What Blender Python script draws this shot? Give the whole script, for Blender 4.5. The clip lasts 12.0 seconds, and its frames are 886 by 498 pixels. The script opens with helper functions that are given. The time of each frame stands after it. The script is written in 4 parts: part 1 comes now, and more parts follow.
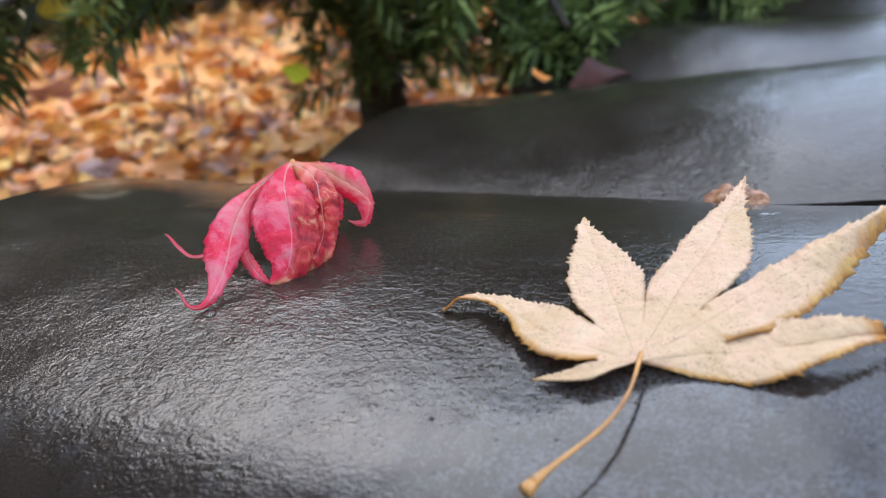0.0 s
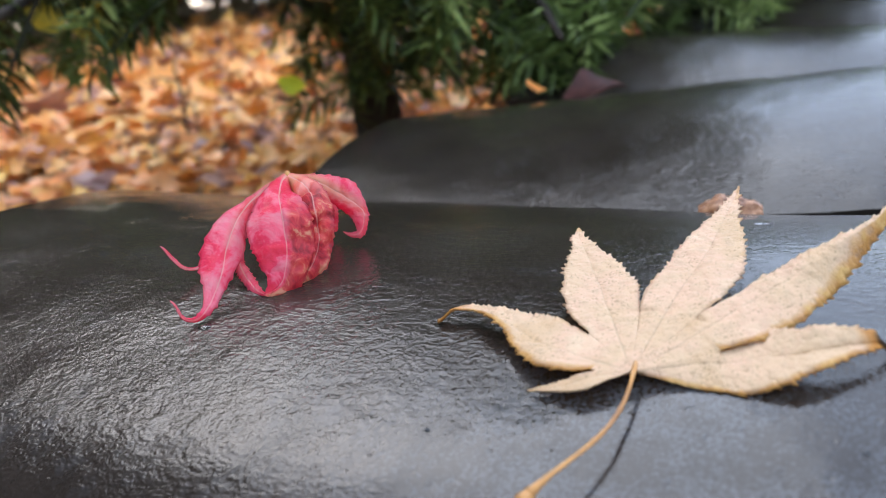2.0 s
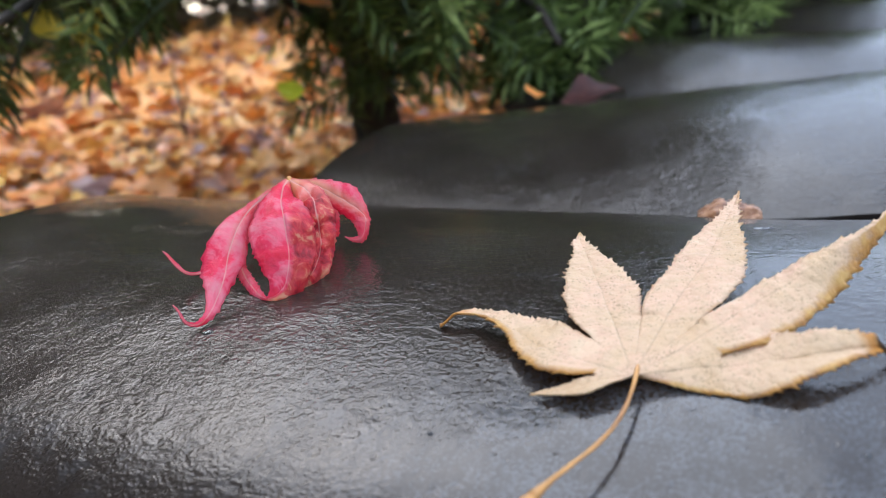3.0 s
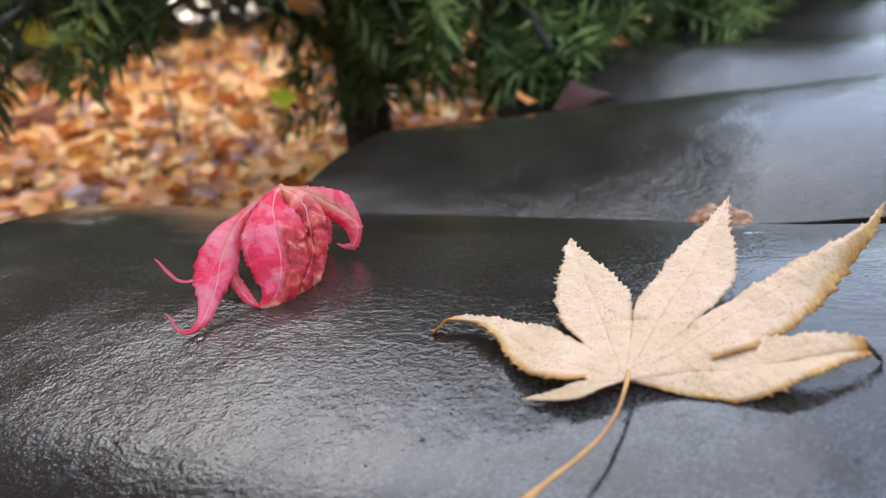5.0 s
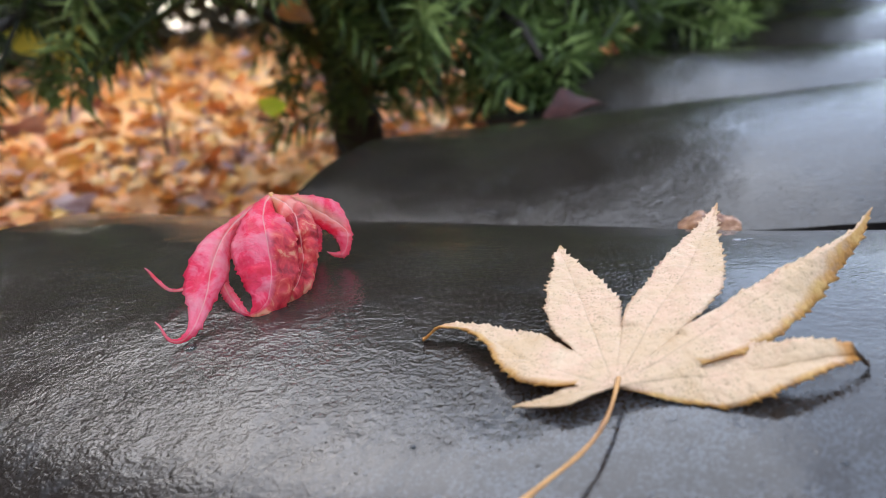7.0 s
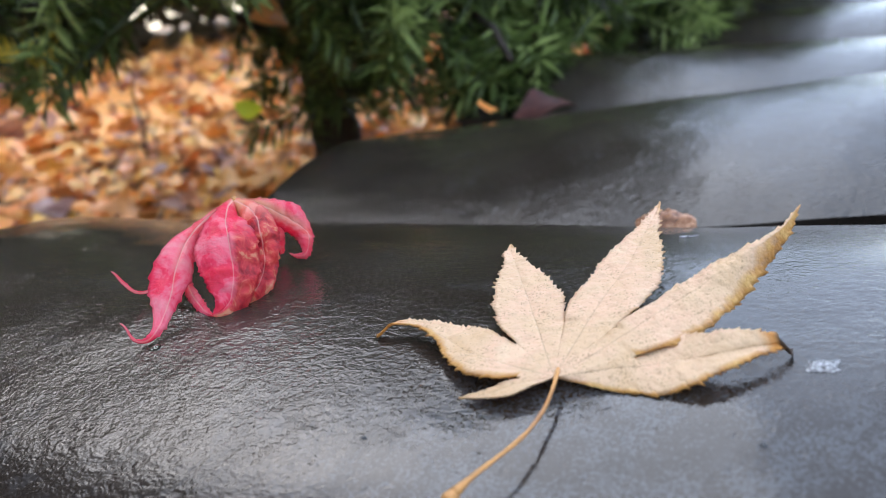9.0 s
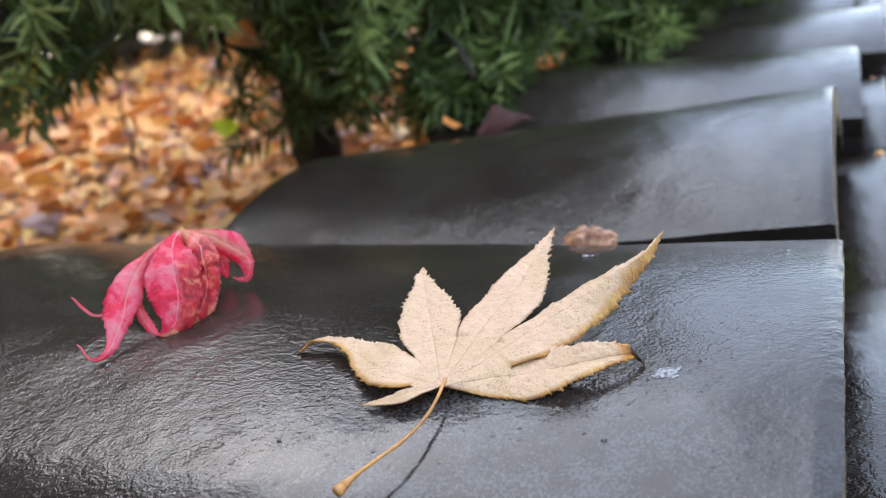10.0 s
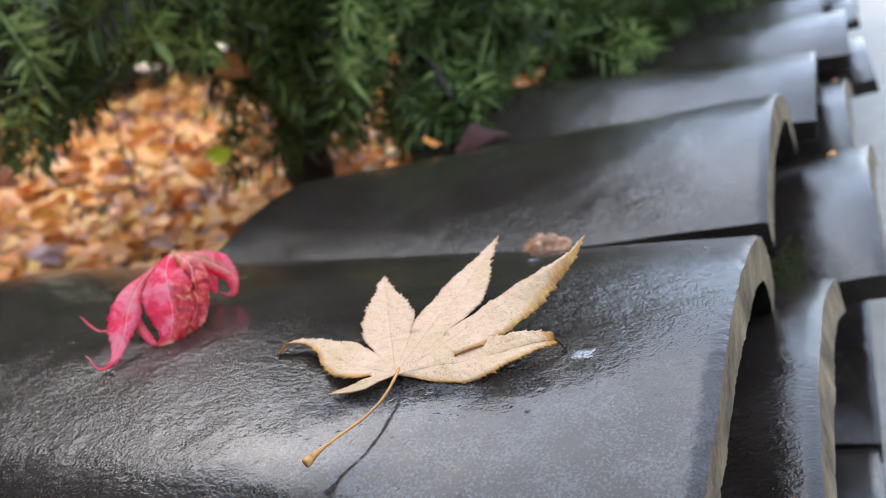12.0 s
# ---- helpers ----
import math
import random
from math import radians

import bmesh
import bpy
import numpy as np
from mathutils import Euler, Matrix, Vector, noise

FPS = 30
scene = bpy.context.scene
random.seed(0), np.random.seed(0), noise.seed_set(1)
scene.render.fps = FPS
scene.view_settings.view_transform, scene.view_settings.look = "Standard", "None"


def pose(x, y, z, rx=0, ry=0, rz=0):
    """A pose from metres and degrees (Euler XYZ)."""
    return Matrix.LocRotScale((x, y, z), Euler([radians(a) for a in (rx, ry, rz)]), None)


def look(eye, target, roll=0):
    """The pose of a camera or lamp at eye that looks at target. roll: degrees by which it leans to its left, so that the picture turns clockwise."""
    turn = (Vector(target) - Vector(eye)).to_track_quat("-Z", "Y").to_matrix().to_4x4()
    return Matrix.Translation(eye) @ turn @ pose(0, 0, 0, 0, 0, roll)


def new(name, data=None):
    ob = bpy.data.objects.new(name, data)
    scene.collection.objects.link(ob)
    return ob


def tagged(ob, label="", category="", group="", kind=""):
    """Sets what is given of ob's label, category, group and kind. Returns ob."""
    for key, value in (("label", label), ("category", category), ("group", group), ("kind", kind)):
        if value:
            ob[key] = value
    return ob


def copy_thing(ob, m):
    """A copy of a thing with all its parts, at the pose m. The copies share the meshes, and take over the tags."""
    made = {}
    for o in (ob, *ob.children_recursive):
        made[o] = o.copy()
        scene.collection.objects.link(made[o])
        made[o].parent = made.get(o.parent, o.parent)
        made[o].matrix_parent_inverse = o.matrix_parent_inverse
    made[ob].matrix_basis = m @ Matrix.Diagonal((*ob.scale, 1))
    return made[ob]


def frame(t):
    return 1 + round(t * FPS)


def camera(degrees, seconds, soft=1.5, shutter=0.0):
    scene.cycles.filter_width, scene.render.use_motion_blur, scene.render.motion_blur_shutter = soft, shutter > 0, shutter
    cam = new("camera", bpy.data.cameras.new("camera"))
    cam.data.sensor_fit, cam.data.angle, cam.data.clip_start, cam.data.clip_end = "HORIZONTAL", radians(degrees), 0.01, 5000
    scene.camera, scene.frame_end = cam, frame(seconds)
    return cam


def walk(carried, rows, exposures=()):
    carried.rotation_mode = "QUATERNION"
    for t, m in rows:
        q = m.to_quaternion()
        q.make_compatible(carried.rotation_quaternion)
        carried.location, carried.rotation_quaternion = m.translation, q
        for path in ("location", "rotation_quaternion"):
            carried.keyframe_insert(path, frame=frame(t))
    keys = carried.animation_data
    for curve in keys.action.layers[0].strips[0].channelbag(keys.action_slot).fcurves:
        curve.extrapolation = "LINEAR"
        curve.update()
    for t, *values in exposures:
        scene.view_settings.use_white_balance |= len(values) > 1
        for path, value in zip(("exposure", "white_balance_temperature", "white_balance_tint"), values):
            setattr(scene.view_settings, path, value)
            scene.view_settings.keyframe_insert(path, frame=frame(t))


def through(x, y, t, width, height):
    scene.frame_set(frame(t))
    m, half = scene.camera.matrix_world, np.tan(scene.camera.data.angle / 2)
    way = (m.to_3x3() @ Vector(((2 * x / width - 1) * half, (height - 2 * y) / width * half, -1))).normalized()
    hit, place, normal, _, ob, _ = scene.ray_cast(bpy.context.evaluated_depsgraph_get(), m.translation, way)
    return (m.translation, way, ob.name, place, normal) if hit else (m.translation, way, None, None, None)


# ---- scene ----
cam = camera(50.0, 12.0, soft=0.8)
# the picture falls off in sharpness behind the two leaves
cam.data.dof.use_dof = True
cam.data.dof.focus_distance = 0.176
cam.data.dof.aperture_fstop = 23.0
walk(cam, [
    (0, pose(-0.02967, -0.15353, 0.05971, 72.750, 8.521, 25.219)),
    (0.5, pose(-0.02946, -0.15346, 0.05977, 72.846, 8.667, 25.143)),
    (1, pose(-0.02938, -0.15356, 0.05988, 73.016, 8.693, 25.071)),
    (1.5, pose(-0.02933, -0.15376, 0.05988, 73.194, 8.654, 24.997)),
    (2, pose(-0.02942, -0.15378, 0.05988, 73.348, 8.678, 24.882)),
    (2.5, pose(-0.02962, -0.15431, 0.06012, 73.452, 8.683, 24.846)),
    (3, pose(-0.02978, -0.15466, 0.06010, 73.630, 8.669, 24.731)),
    (5, pose(-0.02931, -0.15495, 0.06016, 73.949, 8.893, 24.248)),
    (5.5, pose(-0.02918, -0.15516, 0.06021, 74.063, 8.907, 24.126)),
    (6, pose(-0.02912, -0.15533, 0.06037, 74.156, 8.893, 24.002)),
    (6.5, pose(-0.02927, -0.15533, 0.06025, 74.283, 8.909, 23.834)),
    (7, pose(-0.02902, -0.15532, 0.06025, 74.328, 8.953, 23.636)),
    (9, pose(-0.02109, -0.15925, 0.06134, 74.113, 9.410, 22.518)),
    (9.5, pose(-0.00992, -0.16463, 0.06482, 74.174, 9.810, 22.307)),
    (10, pose(0.00342, -0.17198, 0.06881, 74.210, 10.368, 22.029)),
    (10.5, pose(0.00952, -0.17920, 0.07050, 74.422, 10.776, 21.875)),
    (11, pose(0.01766, -0.18499, 0.07269, 74.487, 12.316, 21.442)),
    (11.5, pose(0.02356, -0.19036, 0.07348, 74.649, 12.805, 21.343)),
    (12, pose(0.02523, -0.19399, 0.07319, 75.004, 12.868, 21.559)),
])

# ---- light: an overcast sky with a broad, weak sun behind the cloud ----
world = bpy.data.worlds.new("overcast_sky")
scene.world = world
world.use_nodes = True
wn, wl = world.node_tree.nodes, world.node_tree.links
sky = wn.new("ShaderNodeTexSky")
sky.sky_type = "NISHITA"
sky.sun_disc = False
sky.sun_elevation, sky.sun_rotation = radians(44), radians(-59)
sky.air_density, sky.dust_density, sky.ozone_density = 0.95, 1.5, 1.8
# a cloud cover lies over the clear sky's own gradient
cloud = wn.new("ShaderNodeMix")
cloud.data_type = "RGBA"
cloud.inputs["Factor"].default_value = 0.6
# as under any closed cloud, it is darker towards the horizon than overhead
where = wn.new("ShaderNodeTexCoord")
height = wn.new("ShaderNodeSeparateXYZ")
wl.new(where.outputs["Generated"], height.inputs["Vector"])
deck = wn.new("ShaderNodeValToRGB")
deck.color_ramp.elements[0].color = (0.555, 0.60, 0.665, 1)
deck.color_ramp.elements[1].color = (0.87, 0.975, 1.13, 1)
deck.color_ramp.elements[1].position = 0.75
wl.new(height.outputs["Z"], deck.inputs["Fac"])
gain = wn.new("ShaderNodeVectorMath")
gain.operation = "SCALE"
gain.inputs["Scale"].default_value = 3.0
wl.new(deck.outputs["Color"], gain.inputs[0])
wl.new(gain.outputs["Vector"], cloud.inputs["B"])
wl.new(sky.outputs["Color"], cloud.inputs["A"])
wl.new(cloud.outputs["Result"], wn["Background"].inputs["Color"])
wn["Background"].inputs["Strength"].default_value = 0.172

sun_data = bpy.data.lights.new("sun", "SUN")
sun_data.energy, sun_data.angle, sun_data.color = 0.40, radians(74), (0.98, 0.98, 0.99)
sun = new("sun", sun_data)
sun.matrix_world = look((-3.08, 1.85, 3.47), (0, 0, 0))


scene.view_settings.exposure = 2.46


# ---- materials ----
class Nodes:
    """A node material with a Principled shader, built up step by step."""

    def __init__(self, name):
        self.mat = bpy.data.materials.new(name)
        self.mat.use_nodes = True
        self.t = self.mat.node_tree
        self.bsdf = self.t.nodes["Principled BSDF"]
        self.coord = self.t.nodes.new("ShaderNodeTexCoord")
        self.bump_out = None

    def link(self, a, b):
        self.t.links.new(a, b)

    def noise(self, scale, detail=4.0, rough=0.55, space="Object", stretch=None, distort=0.0):
        n = self.t.nodes.new("ShaderNodeTexNoise")
        n.inputs["Scale"].default_value, n.inputs["Detail"].default_value = scale, detail
        n.inputs["Roughness"].default_value, n.inputs["Distortion"].default_value = rough, distort
        src = self.coord.outputs[space]
        if stretch:
            m = self.t.nodes.new("ShaderNodeMapping")
            m.inputs["Scale"].default_value = stretch
            self.link(src, m.inputs["Vector"])
            src = m.outputs["Vector"]
        self.link(src, n.inputs["Vector"])
        return n.outputs["Fac"]

    def ramp(self, fac, stops):
        r = self.t.nodes.new("ShaderNodeValToRGB")
        e = r.color_ramp.elements
        while len(e) < len(stops):
            e.new(0.5)
        for k, (p, c) in zip(e, stops):
            k.position, k.color = p, (*c, 1) if len(c) == 3 else c
        self.link(fac, r.inputs["Fac"])
        return r.outputs["Color"]

    def span(self, fac, lo, hi, a, b):
        m = self.t.nodes.new("ShaderNodeMapRange")
        for k, v in zip(("From Min", "From Max", "To Min", "To Max"), (lo, hi, a, b)):
            m.inputs[k].default_value = v
        self.link(fac, m.inputs["Value"])
        return m.outputs["Result"]

    def mix(self, fac, a, b, how="MIX"):
        m = self.t.nodes.new("ShaderNodeMix")
        m.data_type, m.blend_type = "RGBA", how
        for sock, v in ((m.inputs["Factor"], fac), (m.inputs["A"], a), (m.inputs["B"], b)):
            if isinstance(v, bpy.types.NodeSocket):
                self.link(v, sock)
            elif isinstance(v, (int, float)):
                sock.default_value = v
            else:
                sock.default_value = (*v, 1)
        return m.outputs["Result"]

    def attr(self, name):
        a = self.t.nodes.new("ShaderNodeAttribute")
        a.attribute_name = name
        return a.outputs["Fac"]

    def island(self):
        return self.t.nodes.new("ShaderNodeNewGeometry").outputs["Random Per Island"]

    def one(self):
        return self.t.nodes.new("ShaderNodeObjectInfo").outputs["Random"]

    def bump(self, fac, strength, distance):
        b = self.t.nodes.new("ShaderNodeBump")
        b.inputs["Strength"].default_value, b.inputs["Distance"].default_value = strength, distance
        self.link(fac, b.inputs["Height"])
        if self.bump_out:
            self.link(self.bump_out, b.inputs["Normal"])
        self.bump_out = b.outputs["Normal"]
        return self

    def done(self, color, rough=0.5, spec=0.5, metal=0.0, coat=0.0, coat_rough=0.1, through=0.0):
        for key, v in (("Base Color", color), ("Roughness", rough), ("Specular IOR Level", spec), ("Metallic", metal),
                       ("Coat Weight", coat), ("Coat Roughness", coat_rough)):
            s = self.bsdf.inputs[key]
            if isinstance(v, bpy.types.NodeSocket):
                self.link(v, s)
            elif isinstance(v, (int, float)):
                s.default_value = v
            else:
                s.default_value = (*v, 1)
        if self.bump_out:
            self.link(self.bump_out, self.bsdf.inputs["Normal"])
        if through:
            # thin leaves let some daylight through
            tr = self.t.nodes.new("ShaderNodeBsdfTranslucent")
            if isinstance(color, bpy.types.NodeSocket):
                self.link(color, tr.inputs["Color"])
            else:
                tr.inputs["Color"].default_value = (*color, 1)
            m = self.t.nodes.new("ShaderNodeMixShader")
            m.inputs["Fac"].default_value = through
            self.link(self.bsdf.outputs["BSDF"], m.inputs[1])
            self.link(tr.outputs["BSDF"], m.inputs[2])
            self.link(m.outputs["Shader"], self.t.nodes["Material Output"].inputs["Surface"])
        return self.mat


def wet_tile():
    n = Nodes("wet_fired_tile")
    big = n.noise(22, 5, 0.6)
    ripple = n.span(n.noise(1900, 2, 0.55, stretch=(0.8, 1, 1), distort=0.2), 0.34, 0.66, 0.0, 1.0)
    grain = n.noise(2600, 2, 0.6)
    mid = n.noise(120, 3, 0.6)
    base = n.ramp(big, [(0.3, (0.014, 0.0095, 0.0065)), (0.55, (0.025, 0.018, 0.0135)), (0.75, (0.038, 0.030, 0.0235))])
    color = n.mix(n.span(grain, 0.62, 0.74, 0, 0.4), base, (0.11, 0.105, 0.10))
    # pale mineral bloom and grit where the film is thin
    bloom = n.span(n.noise(130, 6, 0.78), 0.54, 0.78, 0.0, 0.45)
    color = n.mix(bloom, color, (0.070, 0.072, 0.078))
    # the water film lies thick and smooth in some places and thin over the gritty clay in others
    pool = n.span(n.noise(34, 3, 0.55), 0.36, 0.62, 0.55, 1.0)
    deep = n.span(n.mix(0.3, n.attr("film"), n.noise(150, 4, 0.7)), 0.22, 0.5, 0.0, 0.82)
    pool = n.mix(deep, pool, (0, 0, 0))
    # fine pale mottling, strongest in the deeper film
    speck = n.span(n.mix(0.3, n.noise(1700, 3, 0.75), n.noise(110, 3, 0.6)), 0.50, 0.56, 0.0, 0.75)
    color = n.mix(n.mix(deep, (0.03, 0.03, 0.03), speck), color, (0.088, 0.092, 0.100))
    dry = n.span(n.noise(620, 5, 0.75), 0.53, 0.66, 0.0, 1.0)
    film = n.mix(bloom, n.span(mid, 0.38, 0.68, 0.008, 0.025), (0.05, 0.05, 0.05))
    cells = n.noise(640, 2, 0.55, stretch=(0.7, 1, 1), distort=0.3)
    pits = n.span(n.noise(560, 1, 0.4), 0.20, 0.34, 0.0, 1.0)
    film = n.mix(n.mix(deep, dry, (0.15, 0.15, 0.15)), film, (0.07, 0.07, 0.07))
    n.bump(n.noise(38, 2, 0.45), 0.32, 0.003).bump(n.mix(deep, mid, (0.5, 0.5, 0.5)), 0.3, 0.0006)
    n.bump(n.mix(pool, (0.5, 0.5, 0.5), cells), 1.0, 0.00022).bump(n.mix(pool, (0.5, 0.5, 0.5), ripple), 0.9, 0.00005)
    n.bump(grain, 0.8, 0.000008).bump(pits, 0.4, 0.0001)
    return n.done(color, film, 0.40)


def broken_clay():
    n = Nodes("tile_edge_clay")
    a, b = n.noise(60, 5, 0.65), n.noise(600, 3, 0.6)
    color = n.ramp(a, [(0.3, (0.05, 0.038, 0.026)), (0.5, (0.18, 0.138, 0.09)), (0.7, (0.32, 0.25, 0.165))])
    n.bump(b, 0.6, 0.0008)
    return n.done(color, n.span(b, 0.3, 0.7, 0.65, 0.9), 0.12)


def pale_leaf():
    n = Nodes("pale_maple_leaf")
    cloud, tiny, mid = n.noise(85, 4, 0.6), n.noise(300, 3, 0.6), n.noise(620, 3, 0.6)
    base = n.ramp(cloud, [(0.3, (0.68, 0.45, 0.25)), (0.45, (0.73, 0.51, 0.315)), (0.58, (0.78, 0.52, 0.345)), (0.74, (0.80, 0.61, 0.40))])
    color = n.mix(n.span(mid, 0.5, 0.72, 0, 0.35), base, (0.52, 0.36, 0.23))
    # dark pinprick specks, denser in some places than in others
    fleck = n.mix(0.25, n.noise(2500, 1, 0.4), n.noise(160, 2, 0.5))
    color = n.mix(n.span(fleck, 0.605, 0.66, 0, 0.5), color, (0.30, 0.17, 0.08))
    edge = n.span(n.mix(0.5, n.attr("wear"), n.noise(300, 5, 0.7)), 0.52, 0.70, 0, 0.92)
    color = n.mix(edge, color, n.ramp(tiny, [(0.35, (0.30, 0.12, 0.022)), (0.5, (0.52, 0.24, 0.045)), (0.66, (0.64, 0.38, 0.12))]))
    color = n.mix(n.span(n.attr("scorch"), 0.15, 0.6, 0, 0.85), color, (0.58, 0.24, 0.04))
    color = n.mix(n.span(n.attr("scorch"), 0.72, 0.9, 0, 0.97), color, (0.030, 0.016, 0.008))
    color = n.mix(n.span(n.attr("vein"), 0.25, 1.0, 0, 0.55), color, (0.33, 0.21, 0.12))
    color = n.mix(n.span(n.attr("rib"), 0.2, 1.0, 0, 0.16), color, (0.42, 0.28, 0.17))
    n.bump(tiny, 0.8, 0.0010).bump(mid, 0.7, 0.0005).bump(n.noise(1500, 2, 0.5), 0.45, 0.00016).bump(n.attr("rib"), 0.25, 0.0002)
    return n.done(color, n.span(mid, 0.3, 0.7, 0.42, 0.62), 0.32, through=0.25)


def red_leaf_skin():
    n = Nodes("crimson_maple_leaf")
    blotch, crumple, tiny = n.noise(120, 4, 0.65, distort=0.6), n.noise(330, 3, 0.6, distort=0.5), n.noise(1300, 2, 0.5)
    red = n.ramp(blotch, [(0.32, (0.86, 0.020, 0.060)), (0.49, (0.95, 0.065, 0.155)), (0.51, (0.97, 0.14, 0.24)), (0.67, (0.98, 0.38, 0.45))])
    color = n.mix(n.span(n.noise(420, 3, 0.7), 0.55, 0.7, 0, 0.3), red, (0.92, 0.32, 0.36))
    color = n.mix(n.span(n.mix(0.3, n.attr("tan"), blotch), 0.32, 0.85, 0, 0.85), color, (0.90, 0.56, 0.34))
    # crumpled parts: duller red and tan, with highlights on the bumps put into the colour
    dull = n.span(n.mix(0.4, n.attr("crumple"), blotch), 0.36, 0.60, 0, 0.9)
    color = n.mix(dull, color, n.ramp(crumple, [(0.33, (0.34, 0.010, 0.016)), (0.46, (0.68, 0.030, 0.046)), (0.56, (0.80, 0.11, 0.09)), (0.66, (0.93, 0.50, 0.30))]))
    color = n.mix(n.span(n.attr("rim"), 0.3, 1.0, 0, 0.5), color, (0.70, 0.03, 0.08))
    color = n.mix(n.span(n.attr("vein"), 0.3, 0.9, 0, 0.9), color, (0.97, 0.62, 0.54))
    n.bump(crumple, 0.6, 0.0010).bump(n.noise(700, 3, 0.6), 0.5, 0.0004).bump(tiny, 0.4, 0.00022)
    return n.done(color, n.span(blotch, 0.3, 0.7, 0.30, 0.48), 0.42, through=0.56)


def stalk_skin():
    n = Nodes("leaf_stalk")
    a = n.noise(240, 4, 0.6, stretch=(1, 0.3, 1))
    n.bump(a, 0.4, 0.0003)
    return n.done(n.ramp(a, [(0.3, (0.26, 0.10, 0.025)), (0.6, (0.58, 0.28, 0.08))]), 0.38, 0.5)


def litter_skin(name="autumn_litter", fac="island"):
    n = Nodes(name)
    pick = n.island() if fac == "island" else n.one()
    base = n.ramp(pick, [(0.0, (0.84, 0.27, 0.06)), (0.14, (0.94, 0.46, 0.13)), (0.28, (0.92, 0.36, 0.06)), (0.40, (0.95, 0.58, 0.20)),
                         (0.60, (0.78, 0.29, 0.08)), (0.70, (0.90, 0.53, 0.10)), (0.80, (0.88, 0.40, 0.21)), (0.88, (0.16, 0.05, 0.035)), (0.94, (0.38, 0.20, 0.17))])
    spot = n.noise(60, 4, 0.6)
    color = n.mix(n.span(spot, 0.5, 0.75, 0, 0.32), base, (0.17, 0.075, 0.035))
    n.bump(spot, 0.4, 0.002)
    return n.done(color, n.span(spot, 0.3, 0.7, 0.28, 0.55), 0.5, through=0.06)


def needle_skin():
    n = Nodes("conifer_needles")
    tone = n.mix(0.6, n.island(), n.attr("tone"))
    base = n.ramp(tone, [(0.05, (0.022, 0.019, 0.009)), (0.32, (0.048, 0.072, 0.019)), (0.58, (0.12, 0.175, 0.045)), (0.84, (0.34, 0.42, 0.14))])
    return n.done(base, 0.40, 0.32, through=0.42)


def bark_skin():
    n = Nodes("dark_bark")
    a = n.noise(26, 5, 0.65, stretch=(1, 1, 0.25))
    n.bump(a, 0.8, 0.006)
    return n.done(n.ramp(a, [(0.3, (0.010, 0.008, 0.006)), (0.65, (0.045, 0.034, 0.025))]), 0.7, 0.3)


def soil_skin():
    n = Nodes("leafy_soil")
    a, b = n.noise(9, 6, 0.65), n.noise(1.1, 3, 0.5)
    dirt = n.ramp(a, [(0.3, (0.06, 0.032, 0.018)), (0.5, (0.24, 0.12, 0.05)), (0.7, (0.48, 0.27, 0.12))])
    color = n.mix(n.span(b, 0.45, 0.7, 0, 0.4), dirt, (0.07, 0.06, 0.03))
    n.bump(a, 0.8, 0.02)
    return n.done(color, 0.75, 0.3)


def path_skin():
    n = Nodes("pale_path")
    a, b = n.noise(14, 6, 0.6), n.noise(1.5, 3, 0.5)
    n.bump(a, 0.5, 0.004)
    return n.done(n.mix(n.span(b, 0.4, 0.7, 0, 0.4), n.ramp(a, [(0.3, (0.22, 0.20, 0.17)), (0.7, (0.36, 0.33, 0.29))]), (0.36, 0.27, 0.18)), 0.5, 0.4)


def mortar_skin():
    n = Nodes("damp_mortar")
    a, b = n.noise(40, 6, 0.65), n.noise(9, 4, 0.6)
    n.bump(a, 0.8, 0.004)
    grey = n.ramp(a, [(0.3, (0.035, 0.033, 0.03)), (0.7, (0.12, 0.11, 0.095))])
    return n.done(n.mix(n.span(b, 0.55, 0.7, 0, 0.7), grey, (0.06, 0.085, 0.015)), 0.6, 0.4)


def water_skin():
    n = Nodes("rain_water")
    n.bsdf.inputs["Transmission Weight"].default_value = 1.0
    n.bsdf.inputs["IOR"].default_value = 1.33
    return n.done((0.95, 0.97, 1.0), 0.03, 0.5)


def far_leaf_skin(name, lo, hi):
    n = Nodes(name)
    return n.done(n.ramp(n.island(), [(0.0, lo), (1.0, hi)]), 0.5, 0.4, through=0.25)


TILE, CLAY, PALE, RED, STALK = wet_tile(), broken_clay(), pale_leaf(), red_leaf_skin(), stalk_skin()
LITTER, SINGLE, NEEDLE, BARK = litter_skin(), litter_skin("single_fallen_leaf", "object"), needle_skin(), bark_skin()
SOIL, PATH_GREY, MORTAR, WATER = soil_skin(), path_skin(), mortar_skin(), water_skin()
FAR_GREEN = far_leaf_skin("far_evergreen_leaves", (0.046, 0.031, 0.015), (0.112, 0.083, 0.038))
FAR_GOLD = far_leaf_skin("far_autumn_leaves", (0.20, 0.10, 0.025), (0.42, 0.26, 0.06))
LIME = far_leaf_skin("lime_leaf", (0.80, 0.88, 0.05), (0.82, 0.88, 0.06))
ORANGE = far_leaf_skin("orange_leaf", (0.70, 0.24, 0.05), (0.82, 0.32, 0.08))
GOLD = far_leaf_skin("yellow_leaf", (0.75, 0.56, 0.05), (0.80, 0.62, 0.08))


# ---- small tools ----
def mesh_of(name, verts, faces, mats, smooth=True, values=None):
    me = bpy.data.meshes.new(name)
    me.from_pydata([tuple(v) for v in verts], [], faces)
    for m in mats:
        me.materials.append(m)
    if smooth:
        me.polygons.foreach_set("use_smooth", [True] * len(me.polygons))
    for key, data in (values or {}).items():
        me.attributes.new(key, "FLOAT", "POINT").data.foreach_set("value", list(data))
    me.update()
    return me


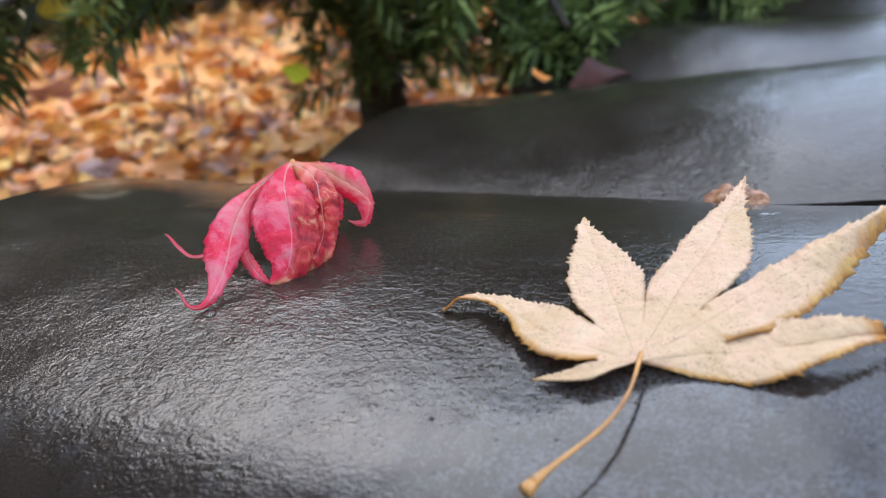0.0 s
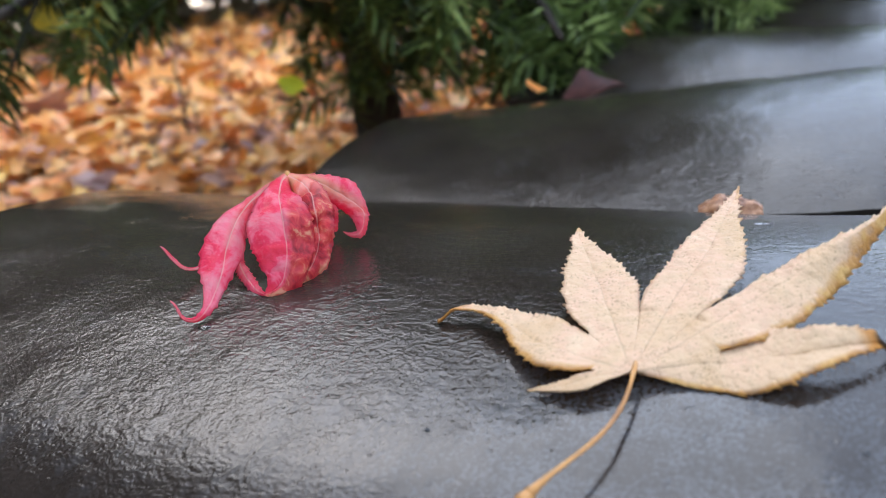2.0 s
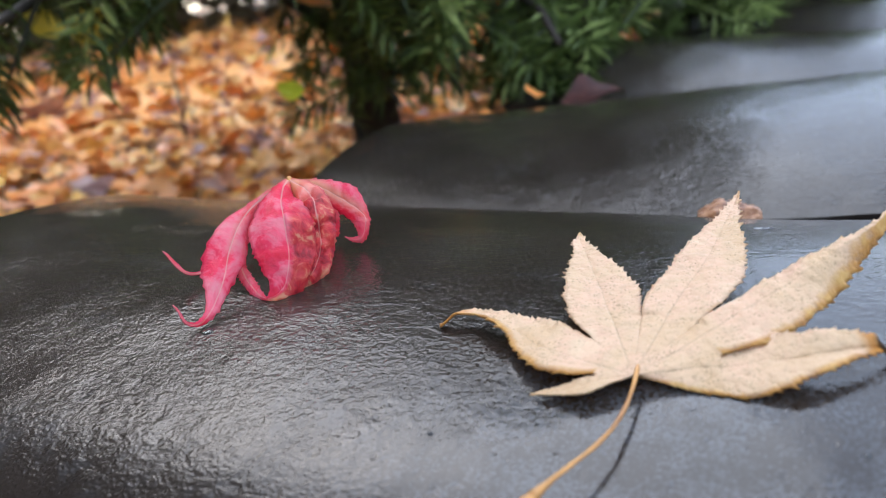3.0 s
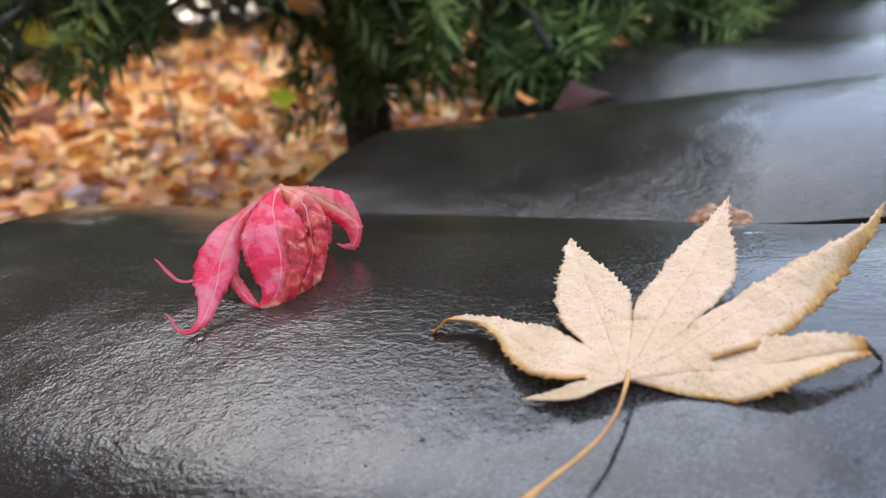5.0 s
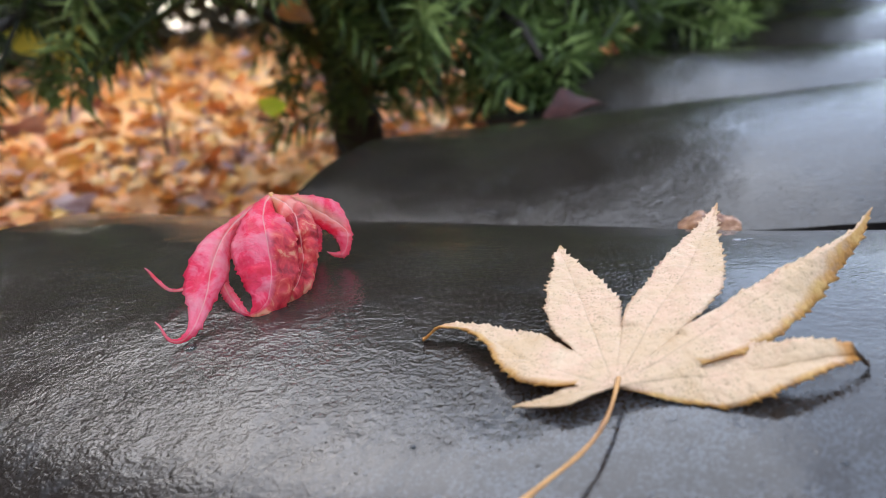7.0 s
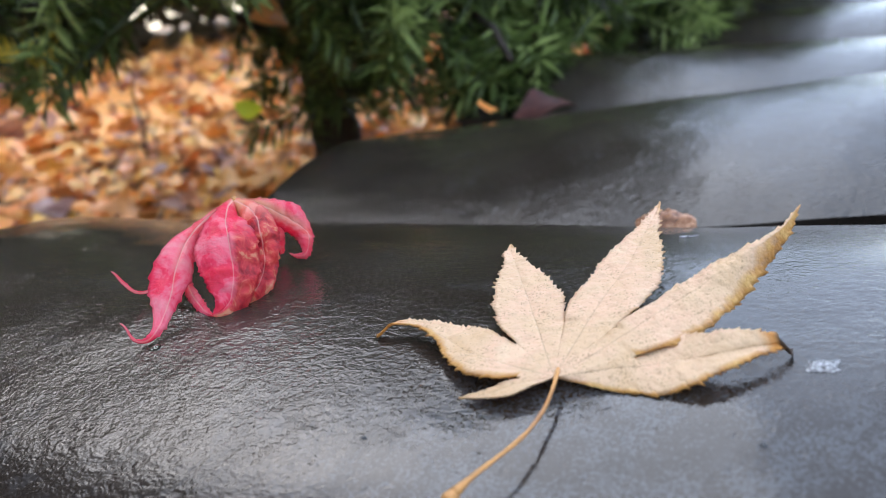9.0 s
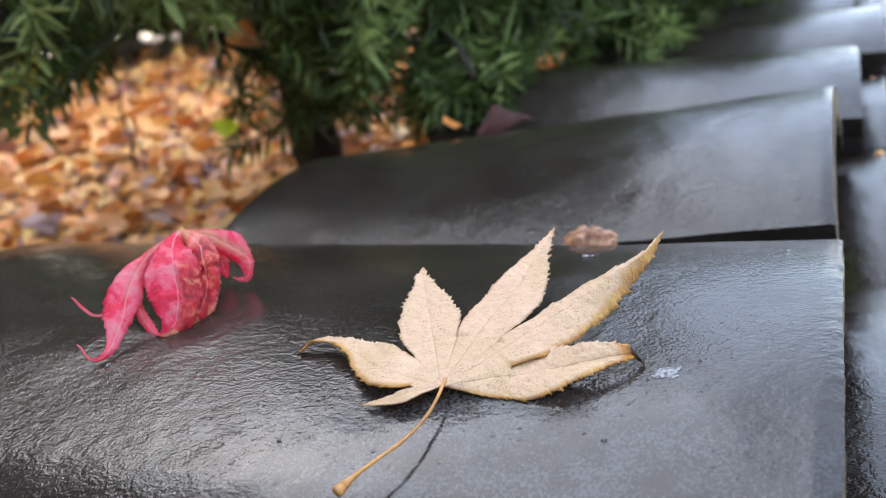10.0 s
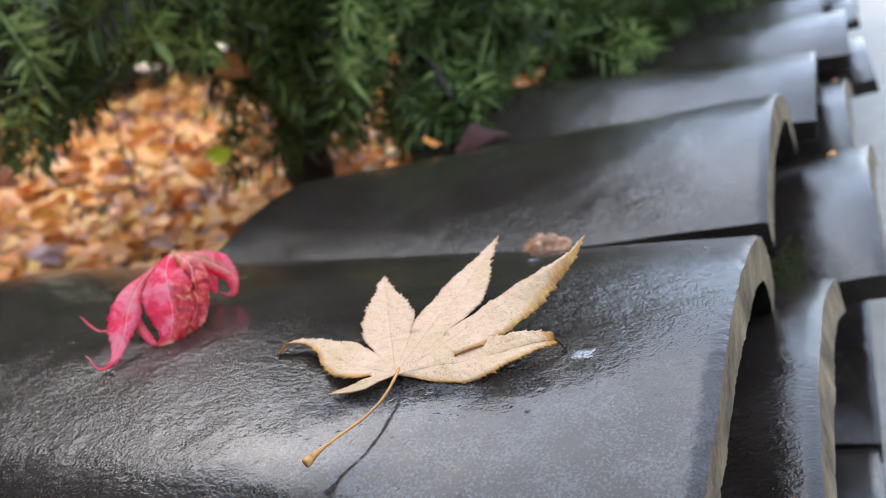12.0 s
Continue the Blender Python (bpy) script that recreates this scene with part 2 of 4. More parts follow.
def child(name, me, parent, label=""):
    ob = new(name, me)
    ob.parent = parent
    return tagged(ob, label)


def tube(points, radii, sides=8):
    """Vertices and faces of a round tube with capped ends through the points."""
    pts = [Vector(p) for p in points]
    verts, faces = [], []
    ref = Vector((0.31, 0.17, 0.93))
    for i, p in enumerate(pts):
        d = (pts[min(i + 1, len(pts) - 1)] - pts[max(i - 1, 0)]).normalized()
        u = d.cross(ref).normalized()
        w = d.cross(u)
        for k in range(sides):
            a = 2 * math.pi * k / sides
            verts.append(p + (u * math.cos(a) + w * math.sin(a)) * radii[i])
    for i in range(len(pts) - 1):
        for k in range(sides):
            a, b = i * sides + k, i * sides + (k + 1) % sides
            faces.append((a, b, b + sides, a + sides))
    faces.append(tuple(range(sides))[::-1])
    faces.append(tuple((len(pts) - 1) * sides + k for k in range(sides)))
    return verts, faces


def bezier(ctrl, count):
    """Points along the Bezier curve of any degree with these control points."""
    out = []
    for i in range(count):
        s, pts = i / (count - 1), [Vector(c) for c in ctrl]
        while len(pts) > 1:
            pts = [a.lerp(b, s) for a, b in zip(pts, pts[1:])]
        out.append(pts[0])
    return out


def spline(points, count):
    """Points along a smooth curve that passes through the given ones."""
    p = [Vector(q) for q in points]
    p = [p[0] * 2 - p[1]] + p + [p[-1] * 2 - p[-2]]
    out = []
    for i in range(count):
        s = i / (count - 1) * (len(p) - 3)
        k = min(int(s), len(p) - 4)
        t = s - k
        a, b, c, d = p[k:k + 4]
        out.append(0.5 * (2 * b + (c - a) * t + (2 * a - 5 * b + 4 * c - d) * t * t + (3 * b - a - 3 * c + d) * t ** 3))
    return out


# ---- the tiled wall ----
SLOPE = math.tan(radians(4.0))
PITCH = 0.2165
FLARE = 0.0022


def tile_drop(y, edge=0.016):
    """How far a cover tile's back falls below its crest at y from the middle."""
    return y * y / 0.4437 + edge * max(0.0, (abs(y) - 0.058) / 0.042) ** 2


def crest_z(x, y):
    """Height of the back of the tile that carries the two leaves."""
    return -x * SLOPE - tile_drop(y) + FLARE * max(0.0, 1 + x / 0.10) ** 2


def tile_mesh(name, length, half, thick, drop, seed, lip=0.0, flare=0.0, ny=84):
    """A convex tile shell lying along -x from its end at x = 0, with worn, chipped ends in bare clay."""
    nx = 26
    verts, faces, kinds = [], [], []
    xs = [0.0, -0.0012, -0.004] + [-length * k / nx for k in range(1, nx)] + [-length + 0.004, -length + 0.0012, -length]
    ys = [-half + 2 * half * k / ny for k in range(ny + 1)]
    cols = len(ys)
    for layer in (0, 1):
        for i, x in enumerate(xs):
            end = i in (0, len(xs) - 1)
            for j, y in enumerate(ys):
                nz = noise.noise((x * 30 + seed * 7.1, y * 30, layer * 9.0))
                z = -drop(y) + 0.0007 * nz - lip * max(0.0, 1 + x / 0.017) ** 2 + flare * max(0.0, 1 + x / 0.10) ** 2
                slope = (drop(y + 1e-4) - drop(y - 1e-4)) / 2e-4
                k = 1 / math.sqrt(1 + slope * slope)
                px = x
                if layer:
                    deep = thick * (1 + 0.2 * math.exp(-(y / 0.035) ** 2))
                    yy, z = y - slope * k * deep, z - k * deep
                else:
                    yy = y
                    if end:
                        z -= 0.0006 + 0.0005 * noise.noise((y * 330, seed, 3.0)) + 0.0012 * max(0.0, noise.noise((y * 150, seed, 8.0)) - 0.25)
                if end:
                    px += 0.0005 * noise.noise((y * 37, seed * 3.3, 0.0)) + 0.0002 * noise.noise((y * 190, seed * 1.3, layer)) + 0.00045 * noise.noise((y * 610, seed, layer))
                verts.append((px, yy, z))
    rows = len(xs)
    at = lambda layer, i, j: layer * rows * cols + i * cols + j
    for i in range(rows - 1):
        for j in range(cols - 1):
            faces.append((at(0, i, j), at(0, i + 1, j), at(0, i + 1, j + 1), at(0, i, j + 1)))
            kinds.append(0)
            faces.append((at(1, i, j + 1), at(1, i + 1, j + 1), at(1, i + 1, j), at(1, i, j)))
            kinds.append(0)
        faces.append((at(0, i, 0), at(1, i, 0), at(1, i + 1, 0), at(0, i + 1, 0)))
        faces.append((at(0, i, cols - 1), at(0, i + 1, cols - 1), at(1, i + 1, cols - 1), at(1, i, cols - 1)))
        kinds += [0, 0]
    for j in range(cols - 1):
        faces.append((at(0, 0, j), at(0, 0, j + 1), at(1, 0, j + 1), at(1, 0, j)))
        faces.append((at(0, rows - 1, j + 1), at(0, rows - 1, j), at(1, rows - 1, j), at(1, rows - 1, j + 1)))
        kinds += [1, 1]
    # on the tile that carries the leaves the rain stands thicker over one flank
    film = [math.exp(-((x + 0.045) / 0.045) ** 2 - ((y + 0.058) / 0.024) ** 2) if flare else 0.0 for x, y, z in verts]
    me = mesh_of(name, verts, faces, [TILE, CLAY], values={"film": film})
    me.polygons.foreach_set("material_index", kinds)
    me.set_sharp_from_angle(angle=radians(38))
    return me


def build_wall():
    """The low wall: a mortar core, and on it layers of convex tiles that lie across it."""
    y0, y1 = -1.15, 6.0
    bm = bmesh.new()
    bmesh.ops.create_cube(bm, size=1.0)
    for v in bm.verts:
        v.co = ((v.co.x * 0.20) - 0.125, (v.co.y + 0.5) * (y1 - y0) + y0, (v.co.z - 0.5) * 0.58 - 0.123)
    bmesh.ops.subdivide_edges(bm, edges=bm.edges, cuts=6, use_grid_fill=True)
    for v in bm.verts:
        v.co += Vector((noise.noise(v.co * 9), 0, noise.noise(v.co * 7 + Vector((5, 0, 0))))) * 0.006
    me = bpy.data.meshes.new("wall")
    bm.to_mesh(me)
    bm.free()
    me.materials.append(MORTAR)
    wall = tagged(new("wall", me), "low garden wall capped with layers of wet dark roof tiles", "wall", kind="structure")

    flat = lambda y: y * y / 0.62
    low = lambda y: y * y / 0.50
    rounder = lambda y: tile_drop(y, 0.0 if y < 0 else 0.016)
    covers = [tile_mesh("roof_tile", 0.243, 0.0985, 0.0122, tile_drop if k == 1 else rounder, k, flare=FLARE if k == 1 else 0.0, ny=240 if k == 1 else 84) for k in (1, 2, 3)]
    beds = [tile_mesh("bed_tile", 0.27, 0.1065, 0.012, flat, k, 0.0016) for k in (4, 5)]
    lows = [tile_mesh("under_tile", 0.27, 0.1065, 0.012, low, k) for k in (6, 7)]
    rng = random.Random(3)
    # end of each cover tile: x, y, z and the fall of its back towards the end in degrees
    first = [(-0.001, 0.0, 0.0, 4.0), (-0.005, 0.2195, 0.0010, -1.4), (0.006, 0.452, -0.0145, 4.0), (0.026, 0.668, -0.0125, 2.5)]
    for k in range(-5, 28):
        if 0 <= k < len(first):
            x, y, z, fall = first[k]
        else:
            x, y, z, fall = rng.uniform(0, 0.02), PITCH * k + rng.uniform(-0.006, 0.012), -0.012 + rng.uniform(-0.005, 0.004), rng.uniform(0.5, 3.0)
        t = child("roof_tile", covers[0 if k == 0 else 1 + k % 2], wall)
        t.matrix_basis = pose(x, y, z, 0, fall, 0 if k in (0, 1) else rng.uniform(-1, 1))
        b = child("bed_tile", beds[k % 2], wall)
        b.matrix_basis = pose(0.010 + 0.018 * (k % 2) + (0.01 if k > 1 else 0), PITCH * k + (0.044 if k < 1 else 0.066), -0.0335 - (0.009 if k > 1 else 0.010 if k == 1 else 0), 0, -9.0, rng.uniform(-0.7, 0.7))
        u = child("under_tile", lows[k % 2], wall)
        u.matrix_basis = pose(0.016 + rng.uniform(0, 0.006), PITCH * k + 0.040, -0.097, 0, 2.0, rng.uniform(-0.7, 0.7))
        u = child("under_tile", lows[(k + 1) % 2], wall)
        u.matrix_basis = pose(0.014 + rng.uniform(0, 0.008), PITCH * k + 0.125, -0.130, 0, 2.0, rng.uniform(-0.7, 0.7))
    return wall


build_wall()


# ---- ground: a leafy bank behind the wall, a paved path below it ----
def ground_z(x, y):
    bank = -0.135 + 0.022 * noise.noise((x * 1.7, y * 1.7, 0.0)) + 0.055 * math.exp(-max(0.0, -0.22 - x) / 0.22)
    bank += 0.012 * max(0.0, min(12.0, math.hypot(x, y)) - 1.5)
    low = -0.62 + 0.01 * noise.noise((x * 0.8, y * 0.8, 4.0))
    k = min(1.0, max(0.0, (x + 0.17) / 0.06))
    return bank * (1 - k) + low * k


def build_ground():
    def steps(lo, hi, near, first):
        out, v, s = [near], near, first
        while v < hi:
            v += s
            s *= 1.22
            out.append(v)
        v, s = near, first
        while v > lo:
            v -= s
            s *= 1.22
            out.insert(0, v)
        return out

    xs = steps(-400, 400, -0.14, 0.02)
    ys = steps(-400, 400, 0.6, 0.06)
    verts = [(x, y, ground_z(x, y)) for x in xs for y in ys]
    ny = len(ys)
    faces, kinds = [], []
    for i in range(len(xs) - 1):
        for j in range(ny - 1):
            faces.append((i * ny + j, (i + 1) * ny + j, (i + 1) * ny + j + 1, i * ny + j + 1))
            kinds.append(1 if xs[i] > -0.14 else 0)
    me = mesh_of("ground", verts, faces, [SOIL, PATH_GREY])
    me.polygons.foreach_set("material_index", kinds)
    return tagged(new("ground", me), "brown leafy bank above a pale paved path", "ground", kind="structure")


build_ground()


# ---- the pale maple leaf ----
def pale_maple():
    """A dry maple leaf: lobes with toothed edges round one centre, lifted off the tile towards their tips."""
    cx, cy, up = -0.0637, -0.0388, 2.4
    stations = (0.2, 0.35, 0.5, 0.65, 0.8, 0.92)
    # lobe: direction, length, lift of its tip (mm), and its half widths (mm) on the left and on the right at the stations
    lobes = [(194.3, 14.4, 0.5, (1.2, 2.3, 2.8, 2.0, 1.2, 0.5), (0.8, 1.3, 0.9, 0.55, 0.15, 0.05)),
             (161.0, 36.7, 1.6, (3.7, 4.9, 2.8, -1.2, -3.1, -3.4), (3.6, 5.7, 6.8, 6.1, 5.3, 4.5)),
             (115.1, 44.4, 6.1, (3.5, 5.9, 6.1, 4.7, 2.5, 1.5), (2.6, 4.6, 5.7, 4.2, 1.8, 0.3)),
             (82.5, 53.8, 10.9, (3.0, 4.8, 3.5, 3.1, 1.1, 0.4), (3.6, 6.8, 8.1, 5.9, 2.6, 1.0)),
             (50.0, 50.5, 13.8, (2.2, 2.4, 1.8, 0.9, -1.2, -1.1), (4.2, 6.7, 6.7, 4.4, 2.6, 1.8)),
             (24.6, 34.9, 1.2, (1.2, 3.0, 4.3, 4.3, 3.7, 2.5), (6.2, 8.7, 7.8, 5.4, 3.2, 1.4))]
    # notch between two lobes: direction and distance (mm)
    notches = [None, (181.0, 4.9), (135.3, 10.8), (98.2, 14.4), (63.3, 13.8), (29.0, 11.7), None]
    seam_up = [up, 2.2, 2.5, 2.9, 3.3, 2.5, up]
    # lobes that stand on their tips: rise of the middle, rise at the tip, depth of the hook, slide of the rise along x (mm)
    arch = {1: (1.2, 0.8, 1.7, 0.8), 5: (2.6, 1.7, 2.3, 0.15)}
    verts, faces = [], []
    val = {"wear": [], "vein": [], "scorch": [], "rib": []}
    nu, nv = 176, 13

    def side_line(length, ang, widths, notch, blunt):
        """Half width and seam height of one side of a lobe at each step along it."""
        far = [(0.0, 0.0)]
        a = 0.0
        if notch:
            rel = radians(abs(notch[0] - ang))
            a, w0 = notch[1] * math.cos(rel) / length, notch[1] * math.sin(rel)
            far.append((a, w0))
        far += [(s, w) for s, w in zip(stations, widths) if s > a + 0.03] + blunt + [(1.0, 0.0)]
        fine = np.linspace(0, 1, 353)
        w = np.interp(fine, [p[0] for p in far], [p[1] for p in far])
        soft = np.convolve(np.pad(w, 14, mode="edge"), np.ones(29) / 29, "valid")
        k = np.clip(np.minimum((fine - a) / 0.05, (1 - fine) / 0.06), 0, 1)
        return w * (1 - k) + soft * k, a

    for i, (ang, length, tip, left, right) in enumerate(lobes):
        d = Vector((math.cos(radians(ang)), math.sin(radians(ang))))
        n = Vector((-d.y, d.x))
        blunt = [(0.98, 1.1)] if i == 5 else []
        wl, al = side_line(length, ang, left, notches[i], blunt)
        wr, ar = side_line(length, ang, right, notches[i + 1], blunt)
        rng = random.Random(40 + i)
        saw = []
        for sgn in (1, -1):
            line, phase, period, size = [], 0.0, 4.0, 0.5
            for k in range(nu + 1):
                phase += 1
                if phase >= period:
                    phase, period, size = 0.0, rng.choice((3.0, 4.0, 5.0, 6.0, 7.0)), rng.uniform(0.2, 1.15)
                line.append(size * (phase / period) ** 2.2 + 0.35 * noise.noise((k * 0.11, i * 3.0, sgn)))
            saw.append(line)
        base = len(verts)
        for k in range(nu + 1):
            s = k / nu
            w_left, w_right = float(wl[2 * k]), float(wr[2 * k])
            t = min(1.0, max(0.0, (s - 0.2) / 0.6))
            mid = (w_left - w_right) / 2 * t * t * (3 - 2 * t) * 0.9
            lift = up + (tip - up) * s ** 1.5
            for j in range(2 * nv + 1):
                c = (j - nv) / nv
                u, sgn = abs(c) ** 1.5, 1 if c > 0 else -1
                edge, a, notch_up = (w_left, al, seam_up[i]) if c > 0 else (-w_right, ar, seam_up[i + 1])
                free = s > a + 0.015
                w = mid + (edge - mid) * u
                ahead = 0.0
                if free and u > 0.8:
                    amount = saw[0 if c > 0 else 1][k] * min(1.0, (s - a) * 7) * min(1.0, (1 - s) * 9 + 0.25) * (0.45 if i == 0 else 1.0) * (u - 0.8) / 0.2
                    w += sgn * amount
                    ahead = amount * 0.7
                p = d * (length * s + ahead) + n * w
                mm = abs(w - mid)
                out = lift if free or a == 0 else lift + (up + (notch_up - up) * s / a - lift) * u
                # shallow folds along the ribs, puckers between them, rims that turn a little
                out += (0.45 * (1 - math.exp(-mm / 1.6)) - 0.25) * min(1.0, s * 5) * (1 - u * 0.5 if free else 1 - u)
                if free or a == 0:
                    pucker = 0.34 * noise.noise((p.x * 0.22, p.y * 0.22, 1.0)) + 0.16 * noise.noise((p.x * 0.75, p.y * 0.75, 2.0)) + 0.06 * noise.noise((p.x * 1.9, p.y * 1.9, 3.0))
                    out += pucker * min(1.0, s * 3) * min(1.0, (s - a) * 5 + 0.2)
                    if i == 4 and sgn < 0:
                        out -= (lift - up) * 0.7 * min(1.0, (1 - s) / 0.35) * u ** 1.2
                if i == 5 and sgn > 0 and s > a:
                    out += 0.6 * u * math.sin(math.pi * min(1.0, (s - a) / (1 - a)))
                if i in arch:
                    # the lobe arches clear of the tile, its near base droops and its tip hooks straight down
                    top, at_tip, hook, slide = arch[i]
                    rise = top * (0.7 + 0.3 * c) * math.sin(min(1.0, max(0.0, (s - 0.42) / 0.36)) * math.pi / 2) ** 2
                    rise += (at_tip - top) * max(0.0, (s - 0.7) / 0.3) ** 2
                    if i == 5 and c < 0:
                        rise -= 2.1 * u * math.exp(-((s - 0.26) / 0.22) ** 2)
                    out += rise
                    p += Vector((slide, -1.62)) * rise
                    out -= hook * max(0.0, (s - 0.945) / 0.055) ** 1.2
                x, y = cx + p.x / 1000, cy + p.y / 1000
                verts.append((x, y, crest_z(x, y) + max(0.35, out) / 1000))
                worn = 1.0 if (i in (4, 5) and c < 0) or (i == 1 and c > 0) else 0.62 if i == 3 and c < 0 else 0.5
                val["wear"].append(max(0.0, 1 - (abs(edge - mid) - mm) / 2.8) * worn * (1.0 if free else 0.0) + (0.2 if s > 0.95 else 0))
                val["vein"].append(math.exp(-(mm / 0.16) ** 2) * (1 - s * 0.7) * min(1.0, 0.3 + s * 6))
                fork = (length * s - mm * 1.15 + 0.5 * noise.noise((s * 9, i * 2.0, sgn)) + (1.1 if c > 0 else 0)) / 3.4 % 1.0
                val["rib"].append(max(0.0, 1 - abs(fork - 0.5) * 16) * (1 - u * u) * min(1.0, mm))
                val["scorch"].append(max(0.0, (s - 0.86) / 0.11) * (1.0 if i == 5 else 0.62 if i == 1 else 0.1))
        w = 2 * nv + 1
        for k in range(nu):
            for j in range(w - 1):
                q = base + k * w + j
                faces.append((q, q + 1, q + w + 1, q + w))
    me = mesh_of("maple_leaf", verts, faces, [PALE], values=val)
    bm = bmesh.new()
    bm.from_mesh(me)
    bmesh.ops.remove_doubles(bm, verts=bm.verts, dist=0.00004)
    bmesh.ops.recalc_face_normals(bm, faces=bm.faces)
    bm.to_mesh(me)
    bm.free()
    root = tagged(new("maple_leaf"), "dry cream-coloured maple leaf with browned edges on wet tile", "leaf")
    blade = child("blade", me, root)
    thick = blade.modifiers.new("thickness", "SOLIDIFY")
    thick.thickness, thick.offset = 0.00025, 0.0
    # the stalk leaves the blade, bends down towards the tile's near side and ends in a swollen foot
    z = lambda x, y, up: (x, y, crest_z(x, y) + up)
    ctrl = [z(-0.0634, -0.0372, 0.0028), z(-0.0627, -0.0456, 0.0021), z(-0.0625, -0.0536, 0.0031), z(-0.0666, -0.0589, 0.0052), z(-0.0694, -0.0656, 0.0056)]
    pts = bezier(ctrl, 26)
    rad = [0.00030 + 0.0001 * math.sin(k) * 0.3 + (0.0005 * max(0, (k - 21) / 4) ** 1.6) for k in range(26)]
    v, f = tube(pts, rad, 10)
    stalk = child("stalk", mesh_of("stalk", v, f, [STALK]), root, "thin orange-brown leaf stalk")
    # the foot is a small open cup
    along = (pts[-1] - pts[-2]).normalized()
    foot = [pts[-1] + along * k for k in (-0.0002, 0.0004, 0.0010, 0.0014, 0.0013, 0.0007)]
    v, f = tube(foot[:4], [0.0007, 0.00088, 0.00096, 0.00090], 12)
    v2, f2 = tube([foot[4], foot[5]], [0.00072, 0.00040], 12)
    f = f[:-1] + [tuple(k + len(v) for k in q) for q in f2[:12]] + [tuple(len(v) + 12 + k for k in range(12))]
    f += [(36 + k, 36 + (k + 1) % 12, len(v) + (k + 1) % 12, len(v) + k) for k in range(12)]
    v = v + v2
    child("stalk_foot", mesh_of("stalk_foot", v, f, [STALK]), stalk, "swollen pale foot of the stalk")
    return root


pale_maple()


# ---- the curled red leaf ----
FRONT = Vector((0.597, -0.767, 0.234))


def ribbon(ctrl, widths, cup, seed, crumple=0.0, tan=0.0, tan_side=0.0, nu=90, nv=12):
    """A lobe along a smooth vein: its half widths (mm) on both sides along the way, and how far its sides bend back."""
    vein = spline(ctrl, nu + 1)
    half = spline([(a / 1000, b / 1000, 0) for a, b in widths], nu + 1)
    rng = random.Random(int(seed * 10))
    verts, faces, val = [], [], {"vein": [], "tan": [], "crumple": [], "rim": []}
    saw = [[rng.uniform(0.0, 1.0) for _ in range(nu + 1)] for _ in range(2)]
    for i, p in enumerate(vein):
        s = i / nu
        d = (vein[min(nu, i + 1)] - vein[max(0, i - 1)]).normalized()
        side = FRONT.cross(d).normalized()
        face = d.cross(side).normalized()
        for j in range(2 * nv + 1):
            c = (j - nv) / nv
            u = abs(c) ** 1.25
            w = max(0.00006, half[i][0 if c < 0 else 1])
            sgn = -1 if c < 0 else 1
            tooth = (0.0005 * ((i % 4) / 3.0) ** 1.5 * saw[c > 0][i // 4] + 0.00012 * noise.noise((i * 0.7, seed, sgn))) * (1 if abs(c) == 1 else 0) * min(1, w / 0.001)
            rough = crumple * (1.0 if c > 0 or crumple > 1 else 0.25)
            fine = Vector((p.x * 1000 + c * w * 1000, p.z * 1000 + seed * 9, p.y * 600))
            wob = noise.noise(fine * 0.22) * 0.0005 + (abs(noise.noise(fine * 0.27)) * 0.0022 - 0.0005) * rough + noise.noise(fine * 0.8) * 0.0004 * (0.3 + rough) + noise.noise(fine * 1.9) * 0.00018 * (0.3 + rough)
            # the blade bellies up on both sides of the sunken vein and bends back to its rims
            belly = 0.00045 * (1 - math.exp(-u * w / 0.0009)) * (1 - u * u) * min(1, (w / 0.002) ** 2)
            verts.append(p + side * (sgn * (u * w + tooth)) - face * (cup * u * u * w) + face * (wob * min(1, s * 5) * min(1, (1 - s) * 8) + belly))
            val["vein"].append(math.exp(-(u * w / 0.00022) ** 2) * (1 - 0.55 * s))
            val["tan"].append(tan * max(0.0, 1 - s * 1.5) + tan_side * math.exp(-(u * w / 0.0014) ** 2) * max(0.0, 1 - s * 1.1) + 0.7 * max(0.0, 1 - s * 9))
            val["crumple"].append(crumple * min(1.0, max(0.0, (0.15 + c * 2) if crumple <= 1 else 1.0)) * min(1, max(0.0, s * 3 - 0.35)))
            val["rim"].append(max(0.0, 1 - (1 - u) * w / 0.0007))
    w = 2 * nv + 1
    for i in range(nu):
        for j in range(w - 1):
            q = i * w + j
            faces.append((q, q + 1, q + w + 1, q + w))
    return verts, faces, val


